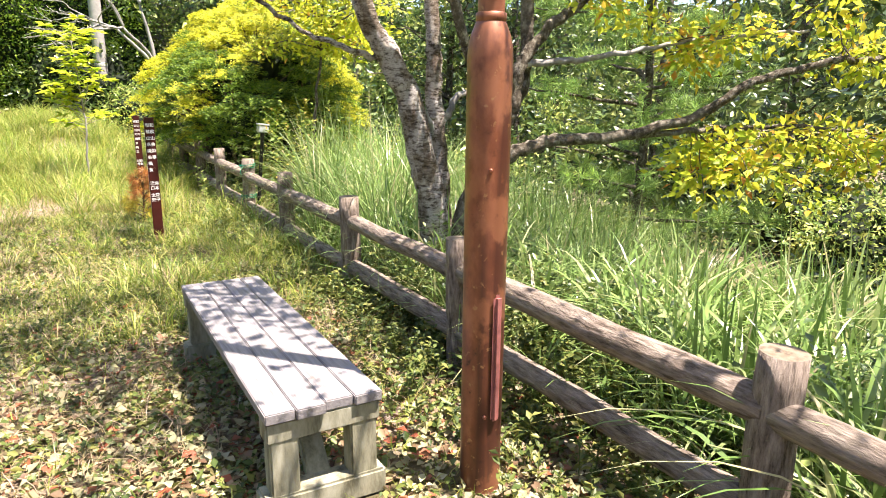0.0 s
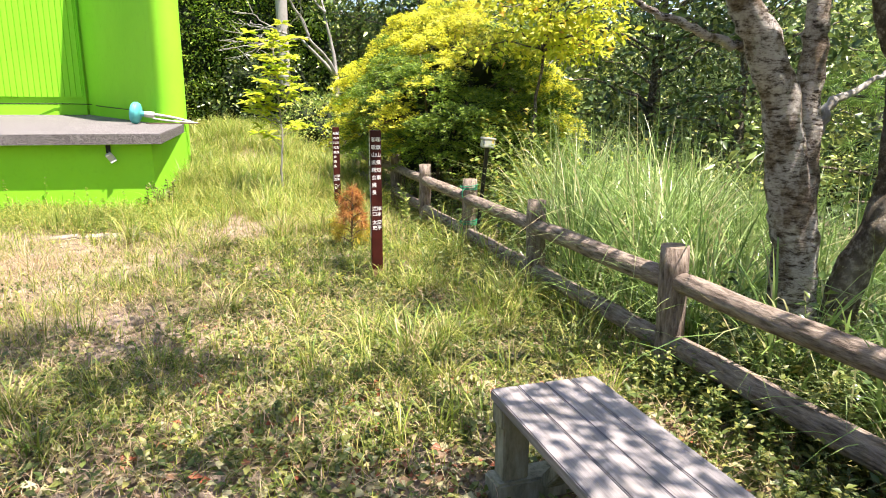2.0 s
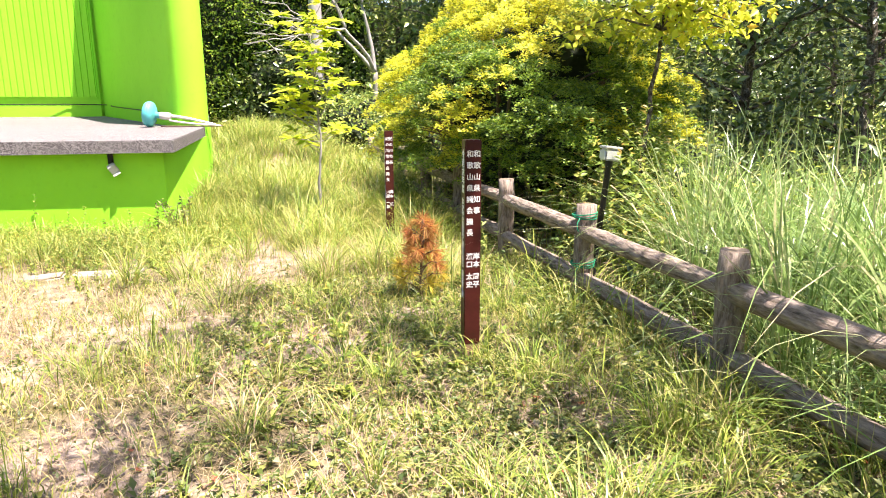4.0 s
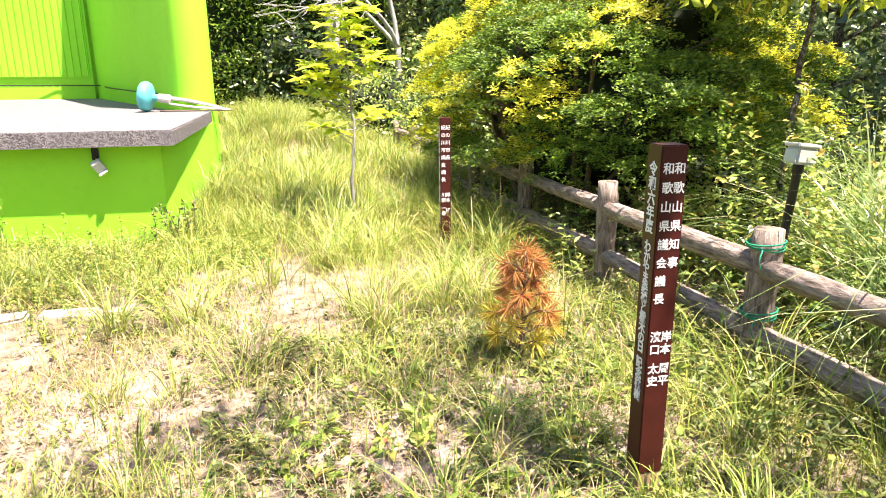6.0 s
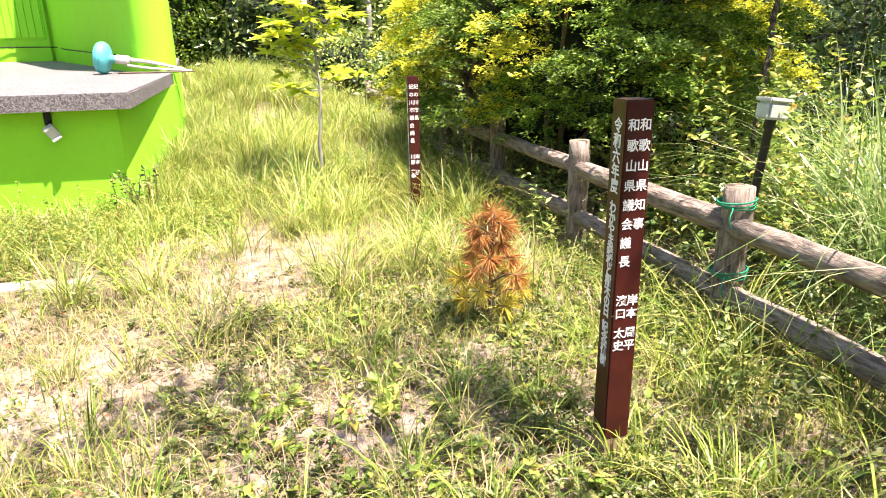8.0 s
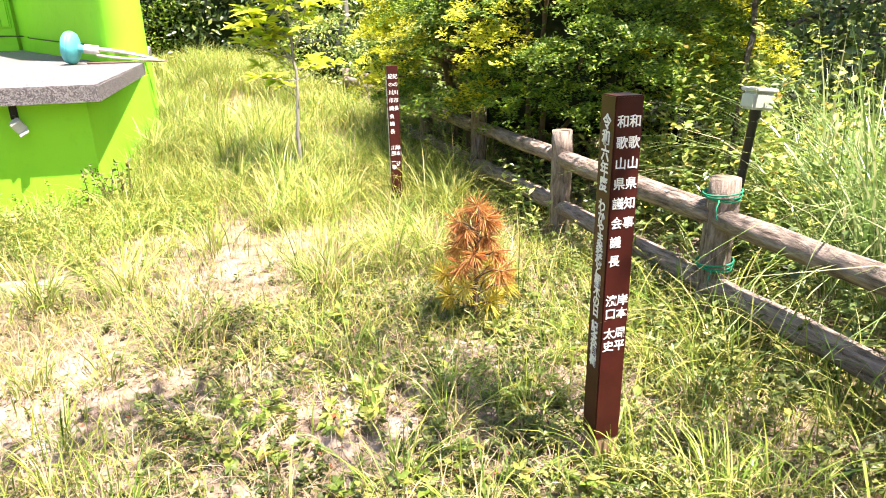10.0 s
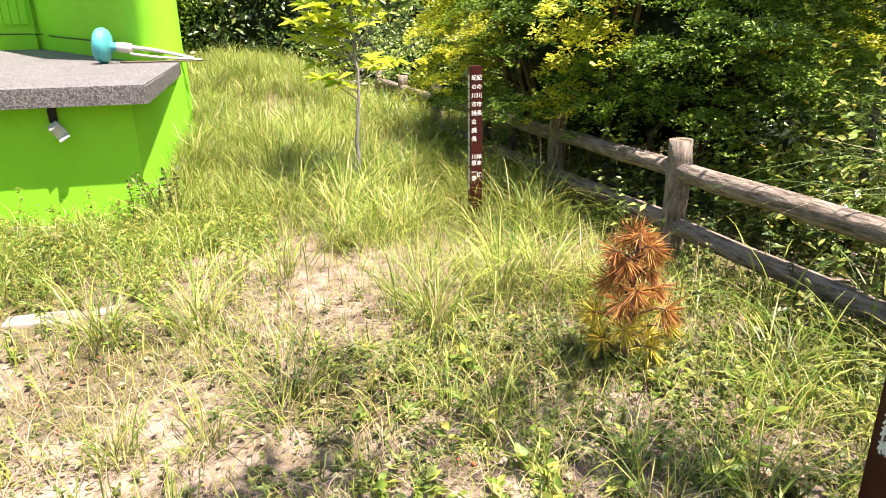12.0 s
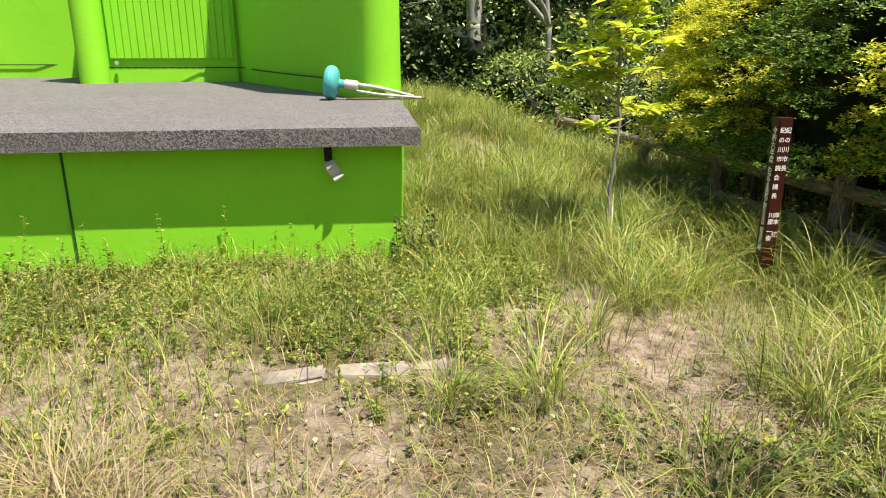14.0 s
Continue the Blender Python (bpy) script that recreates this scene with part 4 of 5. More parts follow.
def forest():
    kinds = [forest_tree(31, 6.5, 2.6, 6400, 0.175, M_FOREST, M_DARKBARK, 0.12), forest_tree(32, 7.5, 2.4, 6400, 0.165, M_FOREST, M_DARKBARK, 0.2),
             forest_tree(33, 5.5, 2.4, 6200, 0.155, M_FOREST_L, M_GREYBARK, 0.15, "lighter green broadleaf tree at the wood's edge"), forest_tree(34, 8.5, 3.0, 7600, 0.195, M_FOREST, M_DARKBARK, 0.1)]
    r = random.Random(8)
    spots = []
    for ring, (cx, cy, rad, n) in enumerate(((0.5, 7.0, 15.5, 26), (0.5, 7.0, 20.5, 30))):
        for k in range(n):
            a = 2 * math.pi * (k + 0.5 * ring) / n + r.uniform(-0.06, 0.06)
            q = rad * r.uniform(0.93, 1.1)
            spots.append((cx + math.cos(a) * q, cy + math.sin(a) * q * 1.05))
    spots += [(2.8, 27.0), (2.2, 28.5), (3.6, 28.2), (-1.0, 26.5), (1.6, 25.5), (3.8, 23.8), (-4.2, 27.0), (5.6, 21.0), (8.0, 13.8), (8.8, 12.0), (7.0, 17.0), (9.5, 2.5), (9.0, 8.0)]
    for i, (x, y) in enumerate(spots):
        if -14 < x < 0.6 and 8 < y < 25.2 or (26 <= i < 56 and y < 3 and x < 8):
            continue
        k = kinds[i % 4]
        m = pose(x, y, float(gz(x, y)), 0, 0, r.uniform(0, 360))
        if i < 4:
            k.matrix_basis = m
        else:
            copy_thing(k, m)


forest()


def undergrowth():
    """Shrubs that close the wood's edge."""
    r = random.Random(17)
    protos = []
    for s, mat, lab in ((1, M_FOREST_L, "dark evergreen shrub at the wood's edge"), (2, M_FOREST_L, "light green shrub at the wood's edge"), (3, M_FOREST, "dark evergreen shrub at the wood's edge")):
        t = thing("shrub", lab, "shrub", (0, 0, -200), 0, "shrubs of the wood's edge")
        # dark filler: the shade behind the leaves is in its colour
        part("shade_filler", core((1.15, 1.15, 0.95), s), M_INNER_SHADE, t)
        P, d = scatter_ball(420, (0, 0, 0), (1.5, 1.5, 1.3), 0.75)
        leafy("foliage", [tufts(P, 15, 0.16, 0.12, 0.5, 0.7)], mat, t)
        protos.append(t)
    spots = []
    for k in range(44):
        a = 2 * math.pi * k / 44
        q = 13.2 * r.uniform(0.95, 1.12)
        spots.append((0.5 + math.cos(a) * q, 7 + math.sin(a) * q * 1.08, r.uniform(0.9, 1.5)))
    spots += [(2.9, 17.5, 0.7), (3.4, 18.6, 0.9), (1.9, 20.0, 0.8), (4.6, 15.6, 0.95), (5.6, 12.2, 0.8), (6.6, 10.2, 0.9), (7.0, 7.0, 0.9), (8.2, 4.0, 1.0)]
    used = 0
    for x, y, s in spots:
        if -15 < x < 0.2 and 8 < y < 25:
            continue
        z = float(gz(x, y)) + 0.75 * s
        if used < 3:
            protos[used].matrix_basis = pose(x, y, z, 0, 0, r.uniform(0, 360))
        else:
            o = copy_thing(protos[used % 3], pose(x, y, z, 0, 0, r.uniform(0, 360)))
            o.scale = (s, s, s)
        used += 1


undergrowth()


def dark_hedge():
    """The tall clipped hedge behind the stage's lawn."""
    t = thing("tall_hedge", "tall dark evergreen hedge closing the lawn", "hedge", (-1.2, 22.2, 0.7))
    # bumpy sheet added behind the leaves; its near-black colour imitates the hedge's shaded depth
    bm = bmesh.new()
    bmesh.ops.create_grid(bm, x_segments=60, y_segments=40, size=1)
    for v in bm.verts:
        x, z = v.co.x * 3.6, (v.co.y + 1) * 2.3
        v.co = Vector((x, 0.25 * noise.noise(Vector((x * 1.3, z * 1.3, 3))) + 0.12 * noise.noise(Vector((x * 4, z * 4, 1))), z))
    part("shade_filler", bm, M_INNER_SHADE, t)
    n = 1500
    P = np.stack([rng.uniform(-3.6, 3.6, n), rng.uniform(-0.45, -0.05, n), rng.uniform(-0.1, 4.6, n)], 1)
    P[:, 1] += 0.18 * np.sin(P[:, 0] * 2.1) * np.sin(P[:, 2] * 1.7)
    leafy("foliage", [tufts(P, 14, 0.12, 0.1, 0.5, 0.7)], M_HEDGE, t)


dark_hedge()


def utility_pole():
    t = thing("utility_pole", "grey weathered utility pole in front of the wood", "pole", (1.0, 21.2, 0.5))
    part("shaft", lathe([(0.17, -0.5), (0.165, 2), (0.14, 8)], 20), M_POLE, t)
    part("band", lathe([(0.168, 1.7), (0.172, 1.72), (0.172, 1.78), (0.166, 1.8)], 20), M_PIPE, t)


utility_pole()


def bare_tree():
    t = thing("bare_tree", "leafless grey tree with forked branches", "tree", (2.2, 20.0, 0.5))
    r = random.Random(4)
    ch = []

    def grow(p, d, l, rad, depth):
        e = p + d * l
        ch.append(limb([p, p + d * l * 0.5 + Vector((r.gauss(0, 0.06), r.gauss(0, 0.06), 0)), e], rad, rad * 0.6, 7, 4, 0.01, 0.15, depth))
        if depth:
            for k in range(3):
                nd = (d + Vector((r.gauss(0, 0.6), r.gauss(0, 0.4), r.gauss(0.1, 0.35)))).normalized()
                grow(e, nd, l * r.uniform(0.6, 0.85), rad * 0.58, depth - 1)
    grow(Vector((0, 0, -0.3)), Vector((0.05, 0, 1)), 2.0, 0.10, 4)
    woody("trunk", ch, M_GREYBARK, t)


bare_tree()


def yellow_tree():
    """The slim young tree behind the fence with yellow-green leaves."""
    t = thing("young_tree", "slim young tree with yellow-green leaves behind the fence", "tree", (3.08, 9.25, -0.1))
    r = random.Random(14)
    tr = [(0, 0, -0.2), (0.03, 0, 0.9), (0.08, 0.03, 1.5), (0.2, 0.1, 2.1), (0.28, 0.15, 3.0), (0.3, 0.2, 4.2)]
    ch = [limb(tr, 0.028, 0.010, 10, 6, 0.006, 0.2, 5)]
    path = smooth_path(tr, 6)
    cent = []
    for k in range(38):
        p = path[int(len(path) * r.uniform(0.60, 0.98))]
        a = r.uniform(0, 6.283)
        l = r.uniform(0.4, 1.15)
        e = p + Vector((math.cos(a) * l, math.sin(a) * l, r.uniform(-0.05, 0.5)))
        ch.append(limb([p, (p + e) / 2 + Vector((0, 0, 0.12)), e], 0.014, 0.004, 6, 4, 0.012, 0, k))
        for u in np.linspace(0.3, 1.0, 7):
            cent.append(tuple(p + (e - p) * float(u) + Vector((r.gauss(0, 0.07), r.gauss(0, 0.07), r.gauss(0, 0.05)))))
    woody("trunk", ch, M_DARKBARK, t)
    leafy("crown", [tufts(cent, 14, 0.10, 0.105, 0.52, 0.5)], M_YELLOW, t, "yellow-green leaves")


yellow_tree()


def sapling():
    t = thing("sapling", "thin staked sapling with large lime-green leaves in tall grass", "tree", (0.23, 11.8, 0.0))
    r = random.Random(9)
    tr = [(0.0, 0, -0.1), (0.0, 0, 0.5), (0.03, 0, 1.0), (0.0, 0.02, 1.6), (-0.05, 0.03, 2.3)]
    ch = [limb(tr, 0.02, 0.007, 9, 6, 0.004, 0.2, 2)]
    path = smooth_path(tr, 6)
    P, D = [], []
    for k in range(54):
        p = path[int(len(path) * (r.uniform(0.54, 0.99) if k > 5 else r.uniform(0.42, 0.55)))]
        a = r.uniform(0, 6.283)
        l = r.uniform(0.15, 0.5) * (1.1 - 0.25 * (p.z - 1))
        e = p + Vector((math.cos(a) * l, math.sin(a) * l, l * r.uniform(0.1, 1.1)))
        ch.append(limb([p, (p + e) / 2, e], 0.006, 0.003, 5, 3, 0.004, 0, k))
        for q, w in ((e, 12), (p + (e - p) * 0.6, 5)):
            for j in range(w):
                b = r.uniform(0, 6.283)
                P.append(tuple(q))
                D.append((math.cos(b), math.sin(b), r.uniform(-0.25, 0.5)))
    woody("trunk", ch[:1], M_GREYBARK, t)
    for c in ch[1:]:
        woody("branch", [c], M_GREYBARK, t)
    n = len(P)
    L = rng.uniform(0.10, 0.18, n)
    leafy("leaves", [leaf_arrays(np.array(P), np.array(D), L, L * 0.4, rng.normal(0, 0.3, (n, 3)) + [0, 0, 1])], M_LIME, t, "large lime-green leaves")


sapling()


def needles(P, D, n, L, W, open_=0.9):
    """Whorls of needles round the shoots at P that point along D."""
    C = np.repeat(np.asarray(P, float), n, 0)
    A = np.repeat(unit(np.asarray(D, float)), n, 0)
    d = unit(A * rng.uniform(0.15, 1.0, (len(C), 1)) + rng.normal(0, open_, (len(C), 3)))
    l = L * rng.uniform(0.7, 1.15, len(C))
    return leaf_arrays(C + A * rng.uniform(-0.04, 0.03, (len(C), 1)), d, l, W, None, 0.05)


def whorl(P, D, n, L, W, droop=0.0, flat=0.35):
    """A star of long needles round each shoot end at P, opening along D."""
    C = np.repeat(np.asarray(P, float), n, 0)
    A = np.repeat(unit(np.asarray(D, float)), n, 0)
    d = unit(rng.normal(size=(len(C), 3)))
    d = unit(d - A * np.sum(d * A, 1, keepdims=True) * (1 - flat) + A * rng.uniform(0.0, 0.9, (len(C), 1)) + [0, 0, -droop])
    l = L * rng.uniform(0.75, 1.1, len(C))
    return leaf_arrays(C - A * rng.uniform(0, 0.035, (len(C), 1)), d, l, W, None, 0.05)


def dying_pine():
    t = thing("pine_sapling", "knee-high dying pine with rust-brown and yellow needles", "pine", (0.68, 8.28, 0.0))
    r = random.Random(6)
    ch = [limb([(0, 0, -0.05), (0.01, 0.01, 0.3), (0.02, 0, 0.62)], 0.014, 0.006, 8, 4, 0.004, 0.2, 1)]
    brown, bd, yel, yd = [(0.02, 0, 0.63)], [(0, 0, 1)], [], []
    for k in range(25):
        z = 0.08 + 0.50 * (k + r.random() * 0.6) / 25
        a = k * 2.4 + r.uniform(-0.4, 0.4)
        l = (0.15 if z < 0.42 else 0.08) * r.uniform(0.7, 1.2)
        e = Vector((math.cos(a) * l, math.sin(a) * l, z + 0.03))
        ch.append(limb([(0.01, 0, z - 0.04), e * 0.5 + Vector((0, 0, z * 0.5)), e], 0.006, 0.004, 5, 3, 0.003, 0, k))
        P, Dd = (yel, yd) if z < 0.30 and r.random() < 0.85 else (brown, bd)
        P.append(tuple(e))
        Dd.append((math.cos(a), math.sin(a), 0.25))
    woody("stem", ch, M_TWIG, t)
    leafy("brown_foliage", [whorl(brown, bd, 84, 0.115, 0.0036, 0.55)], M_DEADPINE, t, "rust-brown drooping dead needles")
    leafy("yellow_foliage", [whorl(yel, yd, 74, 0.105, 0.0042, 0.05)], M_YELPINE, t, "yellowing needles in open stars")


dying_pine()


def pine_boughs():
    """A soft-needled pine on the slope."""
    t = thing("pine_tree", "soft-needled green pine on the slope behind the grass", "pine", (6.15, 5.9, -1.3))
    r = random.Random(12)
    ch = [limb([(0, 0, -0.5), (0.1, 0, 3), (0, 0.1, 7)], 0.07, 0.03, 12, 6, 0.01, 0.2, 3)]
    P, D = [], []
    for k in range(26):
        z = 1.0 + 5.2 * k / 26
        a = k * 2.4
        l = r.uniform(0.9, 1.7)
        e = Vector((math.cos(a) * l, math.sin(a) * l, z + 0.1))
        s = Vector((0, 0, z - 0.1))
        ch.append(limb([s, (s + e) / 2, e], 0.03, 0.008, 6, 4, 0.01, 0.2, k))
        for j in range(26):
            u = r.uniform(0.3, 1.05)
            P.append(tuple(s + (e - s) * u + Vector((r.gauss(0, 0.2), r.gauss(0, 0.2), r.gauss(0.05, 0.06)))))
            D.append((math.cos(a), math.sin(a), 0.4))
    woody("trunk", ch, M_DARKBARK, t)
    leafy("foliage", [needles(P, D, 46, 0.15, 0.0065)], M_PINE, t)


pine_boughs()


def corner_shrub():
    t = thing("small_shrub", "small dark-leaved shrub at the stage wall's corner", "shrub", (-1.5, 11.62, 0.0))
    r = random.Random(2)
    ch, P, D = [], [], []
    for k in range(9):
        b = Vector((r.uniform(-0.12, 0.2), r.uniform(-0.12, 0.08), -0.03))
        e = b + Vector((r.gauss(0, 0.08), r.gauss(0, 0.08), r.uniform(0.22, 0.46)))
        ch.append(limb([b, (b + e) / 2, e], 0.006, 0.003, 5, 3, 0.005, 0, k))
        for j in range(22):
            u = r.uniform(0.2, 1.0)
            a = r.uniform(0, 6.283)
            P.append(tuple(b + (e - b) * u))
            D.append((math.cos(a), math.sin(a), r.uniform(0.0, 0.7)))
    woody("stem", ch, M_TWIG, t)
    L = rng.uniform(0.035, 0.065, len(P))
    leafy("leaves", [leaf_arrays(np.array(P), np.array(D), L, L * 0.55)], M_CLOVER, t)


corner_shrub()


# ---------------------------------------------------------------- grass and litter
def field(n, x0, x1, y0, y1, dens):
    """Feet on the ground, thinned by a density between 0 and 1."""
    x, y = rng.uniform(x0, x1, n), rng.uniform(y0, y1, n)
    k = rng.random(n) < dens(x, y)
    x, y = x[k], y[k]
    return np.stack([x, y, gz(x, y)], 1)


def patch(x, y, f, seed):
    """Soft patchiness between 0 and 1."""
    s = seed * 1.7
    v = np.sin(f * x + 1.3 * np.sin(f * 0.7 * y + s) + s) * np.sin(f * 1.1 * y + 1.1 * np.sin(f * 0.8 * x + 2 * s))
    w = np.sin(2.3 * f * x + s * 3 + np.sin(1.9 * f * y)) * np.sin(2.1 * f * y + s * 2)
    return np.clip(0.5 + 0.38 * v + 0.22 * w, 0, 1)


def clear(x, y):
    """No growth on the stage or through the bench and posts."""
    k = ~((x < -1.52 + np.clip(y - 11.8, 0, 2.8) * 0.113 - np.maximum(y - 14.6, 0) * 0.11) & (y > 11.75) & (y < 22))
    k &= ~((abs(x - 0.7) < 0.24) & (abs(abs(y - 2.97) - 0.84) < 0.09))
    k &= (x - 1.285) ** 2 + (y - 1.935) ** 2 > 0.01
    k &= ~((x > -2.55) & (x < -1.42) & (y > 9.62) & (y < 9.82))
    for sx, sy in ((0.703, 7.11), (0.875, 10.64)):
        k &= ~((abs(x - sx) < 0.06) & (abs(y - sy) < 0.06))
    return k


def grass(name, P, H, W, lean, mat, label, segs=4, droop=1.0, az=None):
    k = clear(P[:, 0], P[:, 1]) & ~((abs(P[:, 0] - 0.7) < 0.24) & (abs(P[:, 1] - 2.97) < 0.93))
    P = P[k]
    n = len(P)
    az = rng.uniform(0, 6.283, n) if az is None else az[k]
    h = (H(P[:, 0], P[:, 1]) if callable(H) else np.full(n, H)) * (0.3 + 1.05 * rng.random(n) ** 1.3)
    v, q, t = blade_arrays(P, az, h, np.clip(rng.normal(lean, 0.3, n), 0.05, 1.15), (W(P[:, 0], P[:, 1]) if callable(W) else W) * rng.uniform(0.45, 1.5, n), segs, droop)
    stuff(name, mesh_np(name, v, [q, t], mat), label, "grass")


def tussocks(n, x0, x1, y0, y1, dens, per, spread):
    """Feet of blades in clumps, and the outward heading of each blade."""
    C = field(n, x0, x1, y0, y1, dens)
    P = np.repeat(C, per, 0)
    o = rng.normal(0, 1, (len(P), 2)) * np.repeat(rng.uniform(0.6, 1.4, len(C)), per)[:, None] * spread
    P[:, :2] += o
    P[:, 2] = gz(P[:, 0], P[:, 1])
    return P, np.arctan2(o[:, 1], o[:, 0]) + rng.normal(0, 0.5, len(P))


# short lawn over everything, thin where the soil is bare
def bare(x, y):
    """Where the soil shows."""
    w = 0.75 * smooth01(0.2, -1.1, x) * smooth01(11.0, 9.4, y) * smooth01(5.6, 6.6, y)
    v = 0.5 * smooth01(0.5, 0.75, patch(x, y, 1.25, 21))
    return np.clip(w * (0.35 + 0.9 * patch(x, y, 1.6, 22)) + v, 0, 1)


def lawn_d(x, y):
    worn = 0.45 * smooth01(-1.0, -0.2, x) * smooth01(1.3, 0.6, x) * smooth01(6.6, 7.2, y) * smooth01(8.6, 8.0, y)
    base = 0.22 + 0.78 * smooth01(0.3, 0.62, patch(x, y, 1.5, 1))
    base *= 0.28 + 0.72 * smooth01(3.0, 5.6, y)
    return np.clip(base * (1 - worn) * (1 - 0.7 * bare(x, y)) * (1 - 0.75 * smooth01(9.4, 10.2, y) * smooth01(-0.7, -1.3, x)), 0, 1)


def lawn_h(x, y):
    return 0.08 + 0.16 * patch(x, y, 1.1, 2) * smooth01(3, 6.5, y) + 0.10 * smooth01(9, 12, y)


grass("short_grass", field(180000, -5, 1.95, -0.5, 13, lawn_d), lawn_h, 0.0044, 0.62, M_GRASS, "short yellow-green lawn grass with bare patches", 3)
grass("dry_straw", field(120000, -5, 1.9, 2.6, 14, lambda x, y: (1 - 0.45 * smooth01(8.6, 9.6, y)) * np.clip(0.30 + 0.5 * patch(x, y, 1.3, 5) + 0.3 * bare(x, y), 0, 1)), lambda x, y: 0.14 - 0.05 * bare(x, y), 0.0032, 1.0, M_DRY, "dry straw-coloured grass stems", 3)


def tuss_d(x, y):
    mid = np.exp(-((x - 0.1) / 1.0) ** 2) * smooth01(7.6, 9.6, y)
    edge = smooth01(0.9, 1.5, x) * smooth01(4.6, 6.5, y) * smooth01(9.4, 7.6, y) * 0.6
    near = 0.45 * patch(x, y, 1.2, 4) * smooth01(3.5, 5.5, y) * smooth01(-2.5, 0, x)
    far = smooth01(12, 14, y) * 0.95
    mid = mid * smooth01(1.5, 1.1, x)
    return np.clip((mid + edge + near + far) * (1 - 0.95 * smooth01(0.46, 0.58, patch(x, y, 2.0, 31))), 0, 1)


def tuss_h(x, y):
    return (0.24 + 0.24 * smooth01(7.3, 9.6, y) + 0.04 * smooth01(0.8, 1.6, x)) * (0.62 + 0.62 * patch(x, y, 2.6, 71)) * (1 - 0.55 * np.exp(-((x - 0.75) ** 2 + (y - 10.2) ** 2) / 0.5))


P, A = tussocks(1400, -3.0, 1.95, 3.8, 21.0, tuss_d, 84, 0.075)
k = (P[:, 0] > -1.5) | (P[:, 1] < 11.4)
P, A = P[k], A[k]
grass("tussock_grass", P, lambda x, y: 1.12 * tuss_h(x, y), 0.0056, 0.76, M_TUSSOCK, "tall arching yellow-green grass tussocks", 5, 1.1, A)
k = (np.arange(len(P)) % 7 == 0) | ((P[:, 1] < 9.4) & (np.arange(len(P)) % 3 == 0))
grass("tussock_straw", P[k] + [0.02, 0.01, 0], lambda x, y: tuss_h(x, y) * 1.0, 0.0032, 0.7, M_DRY, "dry stems among the tussocks", 4)
far_lawn = field(20000, -5.0, 4.5, 13, 23, lambda x, y: 0.9 + 0 * x)
grass("far_grass", far_lawn[(far_lawn[:, 0] > -1.12 - 0.42 * (far_lawn[:, 1] - 14.7)) & ((far_lawn[:, 0] > -1.12) | (far_lawn[:, 1] > 14.7))], 0.36, 0.011, 0.5, M_GRASS, "long bright grass on the bank", 4)
side_lawn = field(5000, -1.6, -0.4, 11.4, 15, lambda x, y: 0.9 + 0 * x)
grass("wall_side_grass", side_lawn, 0.34, 0.006, 0.5, M_GRASS, "long grass beside the stage wall", 5)
grass("left_grass", field(5000, -9, -3, 2, 11.5, lambda x, y: 0.8 + 0 * x), 0.16, 0.009, 0.5, M_GRASS, "long lawn grass", 3)


# pampas grass behind the fence
def sus_d(x, y):
    leafy_bay = smooth01(2.5, 3.0, y) * smooth01(4.6, 4.0, y) * smooth01(2.9, 2.5, x)
    return np.clip(smooth01(1.98, 2.3, x) * smooth01(9.5, 8.5, y) * (0.35 + 0.65 * patch(x, y, 1.0, 6)) * (1 - 0.85 * leafy_bay), 0, 1)


def sus_h(x, y):
    return 0.75 + 0.62 * smooth01(3.6, 6.5, y) + 0.12 * smooth01(2.2, 4, x) * smooth01(4, 2, y) + 0.8 * smooth01(2.6, 6.5, x) * 0.6


P, A = tussocks(430, 2.05, 6.5, -1.5, 9.6, sus_d, 130, 0.12)
k = (P[:, 0] > 1.95) & ((P[:, 1] < 7.0) | (P[:, 0] > 2.45)) & ((P[:, 1] < 8.2) | (P[:, 0] > 3.0))
grass("pampas_grass", P[k], sus_h, lambda x, y: 0.020 - 0.010 * smooth01(2.6, 4.6, y), 0.58, M_SUSUKI, "tall arching pampas grass behind the log fence", 7, 1.3, A[k])
P, A = tussocks(120, 1.95, 2.6, 0.0, 6.8, lambda x, y: 0.75 + 0 * x, 18, 0.06)
grass("fence_foot_grass", P, 0.48, 0.012, 0.7, M_SUSUKI, "grass leaning through the fence", 6, 1.2, A)
P, A = tussocks(16, 0.95, 1.5, 9.9, 11.6, lambda x, y: 0.9 * ((abs(x - 0.8) > 0.25) | (y > 10.7)), 60, 0.06)
grass("sedge_clumps", P, 0.6, 0.0055, 0.85, M_GRASS, "long thin arching sedge before the hedge", 7, 1.2, A)
P, A = tussocks(36, 1.1, 2.0, 5.2, 8.6, lambda x, y: 0.8 + 0 * x, 26, 0.06)
grass("fence_grass", P, 0.5, 0.006, 0.7, M_TUSSOCK, "long grass at the foot of the fence", 6, 1.2, A)


# broad-leaved weeds
def weeds(name, P, size, hmax, mat, label, tilt=0.5):
    P = P[clear(P[:, 0], P[:, 1])].copy()
    n = len(P)
    P[:, 2] += rng.random(n) ** 1.3 * (hmax(P[:, 0], P[:, 1]) if callable(hmax) else hmax)
    a = rng.uniform(0, 6.283, n)
    D = np.stack([np.cos(a), np.sin(a), rng.normal(0.15, tilt, n)], 1)
    L = size * rng.uniform(0.6, 1.4, n)
    v, q, t = leaf_arrays(P, D, L, L * 0.58, rng.normal(0, 0.4, (n, 3)) + [0, 0, 1])
    stuff(name, mesh_np(name, v, [t], mat), label, "weeds")


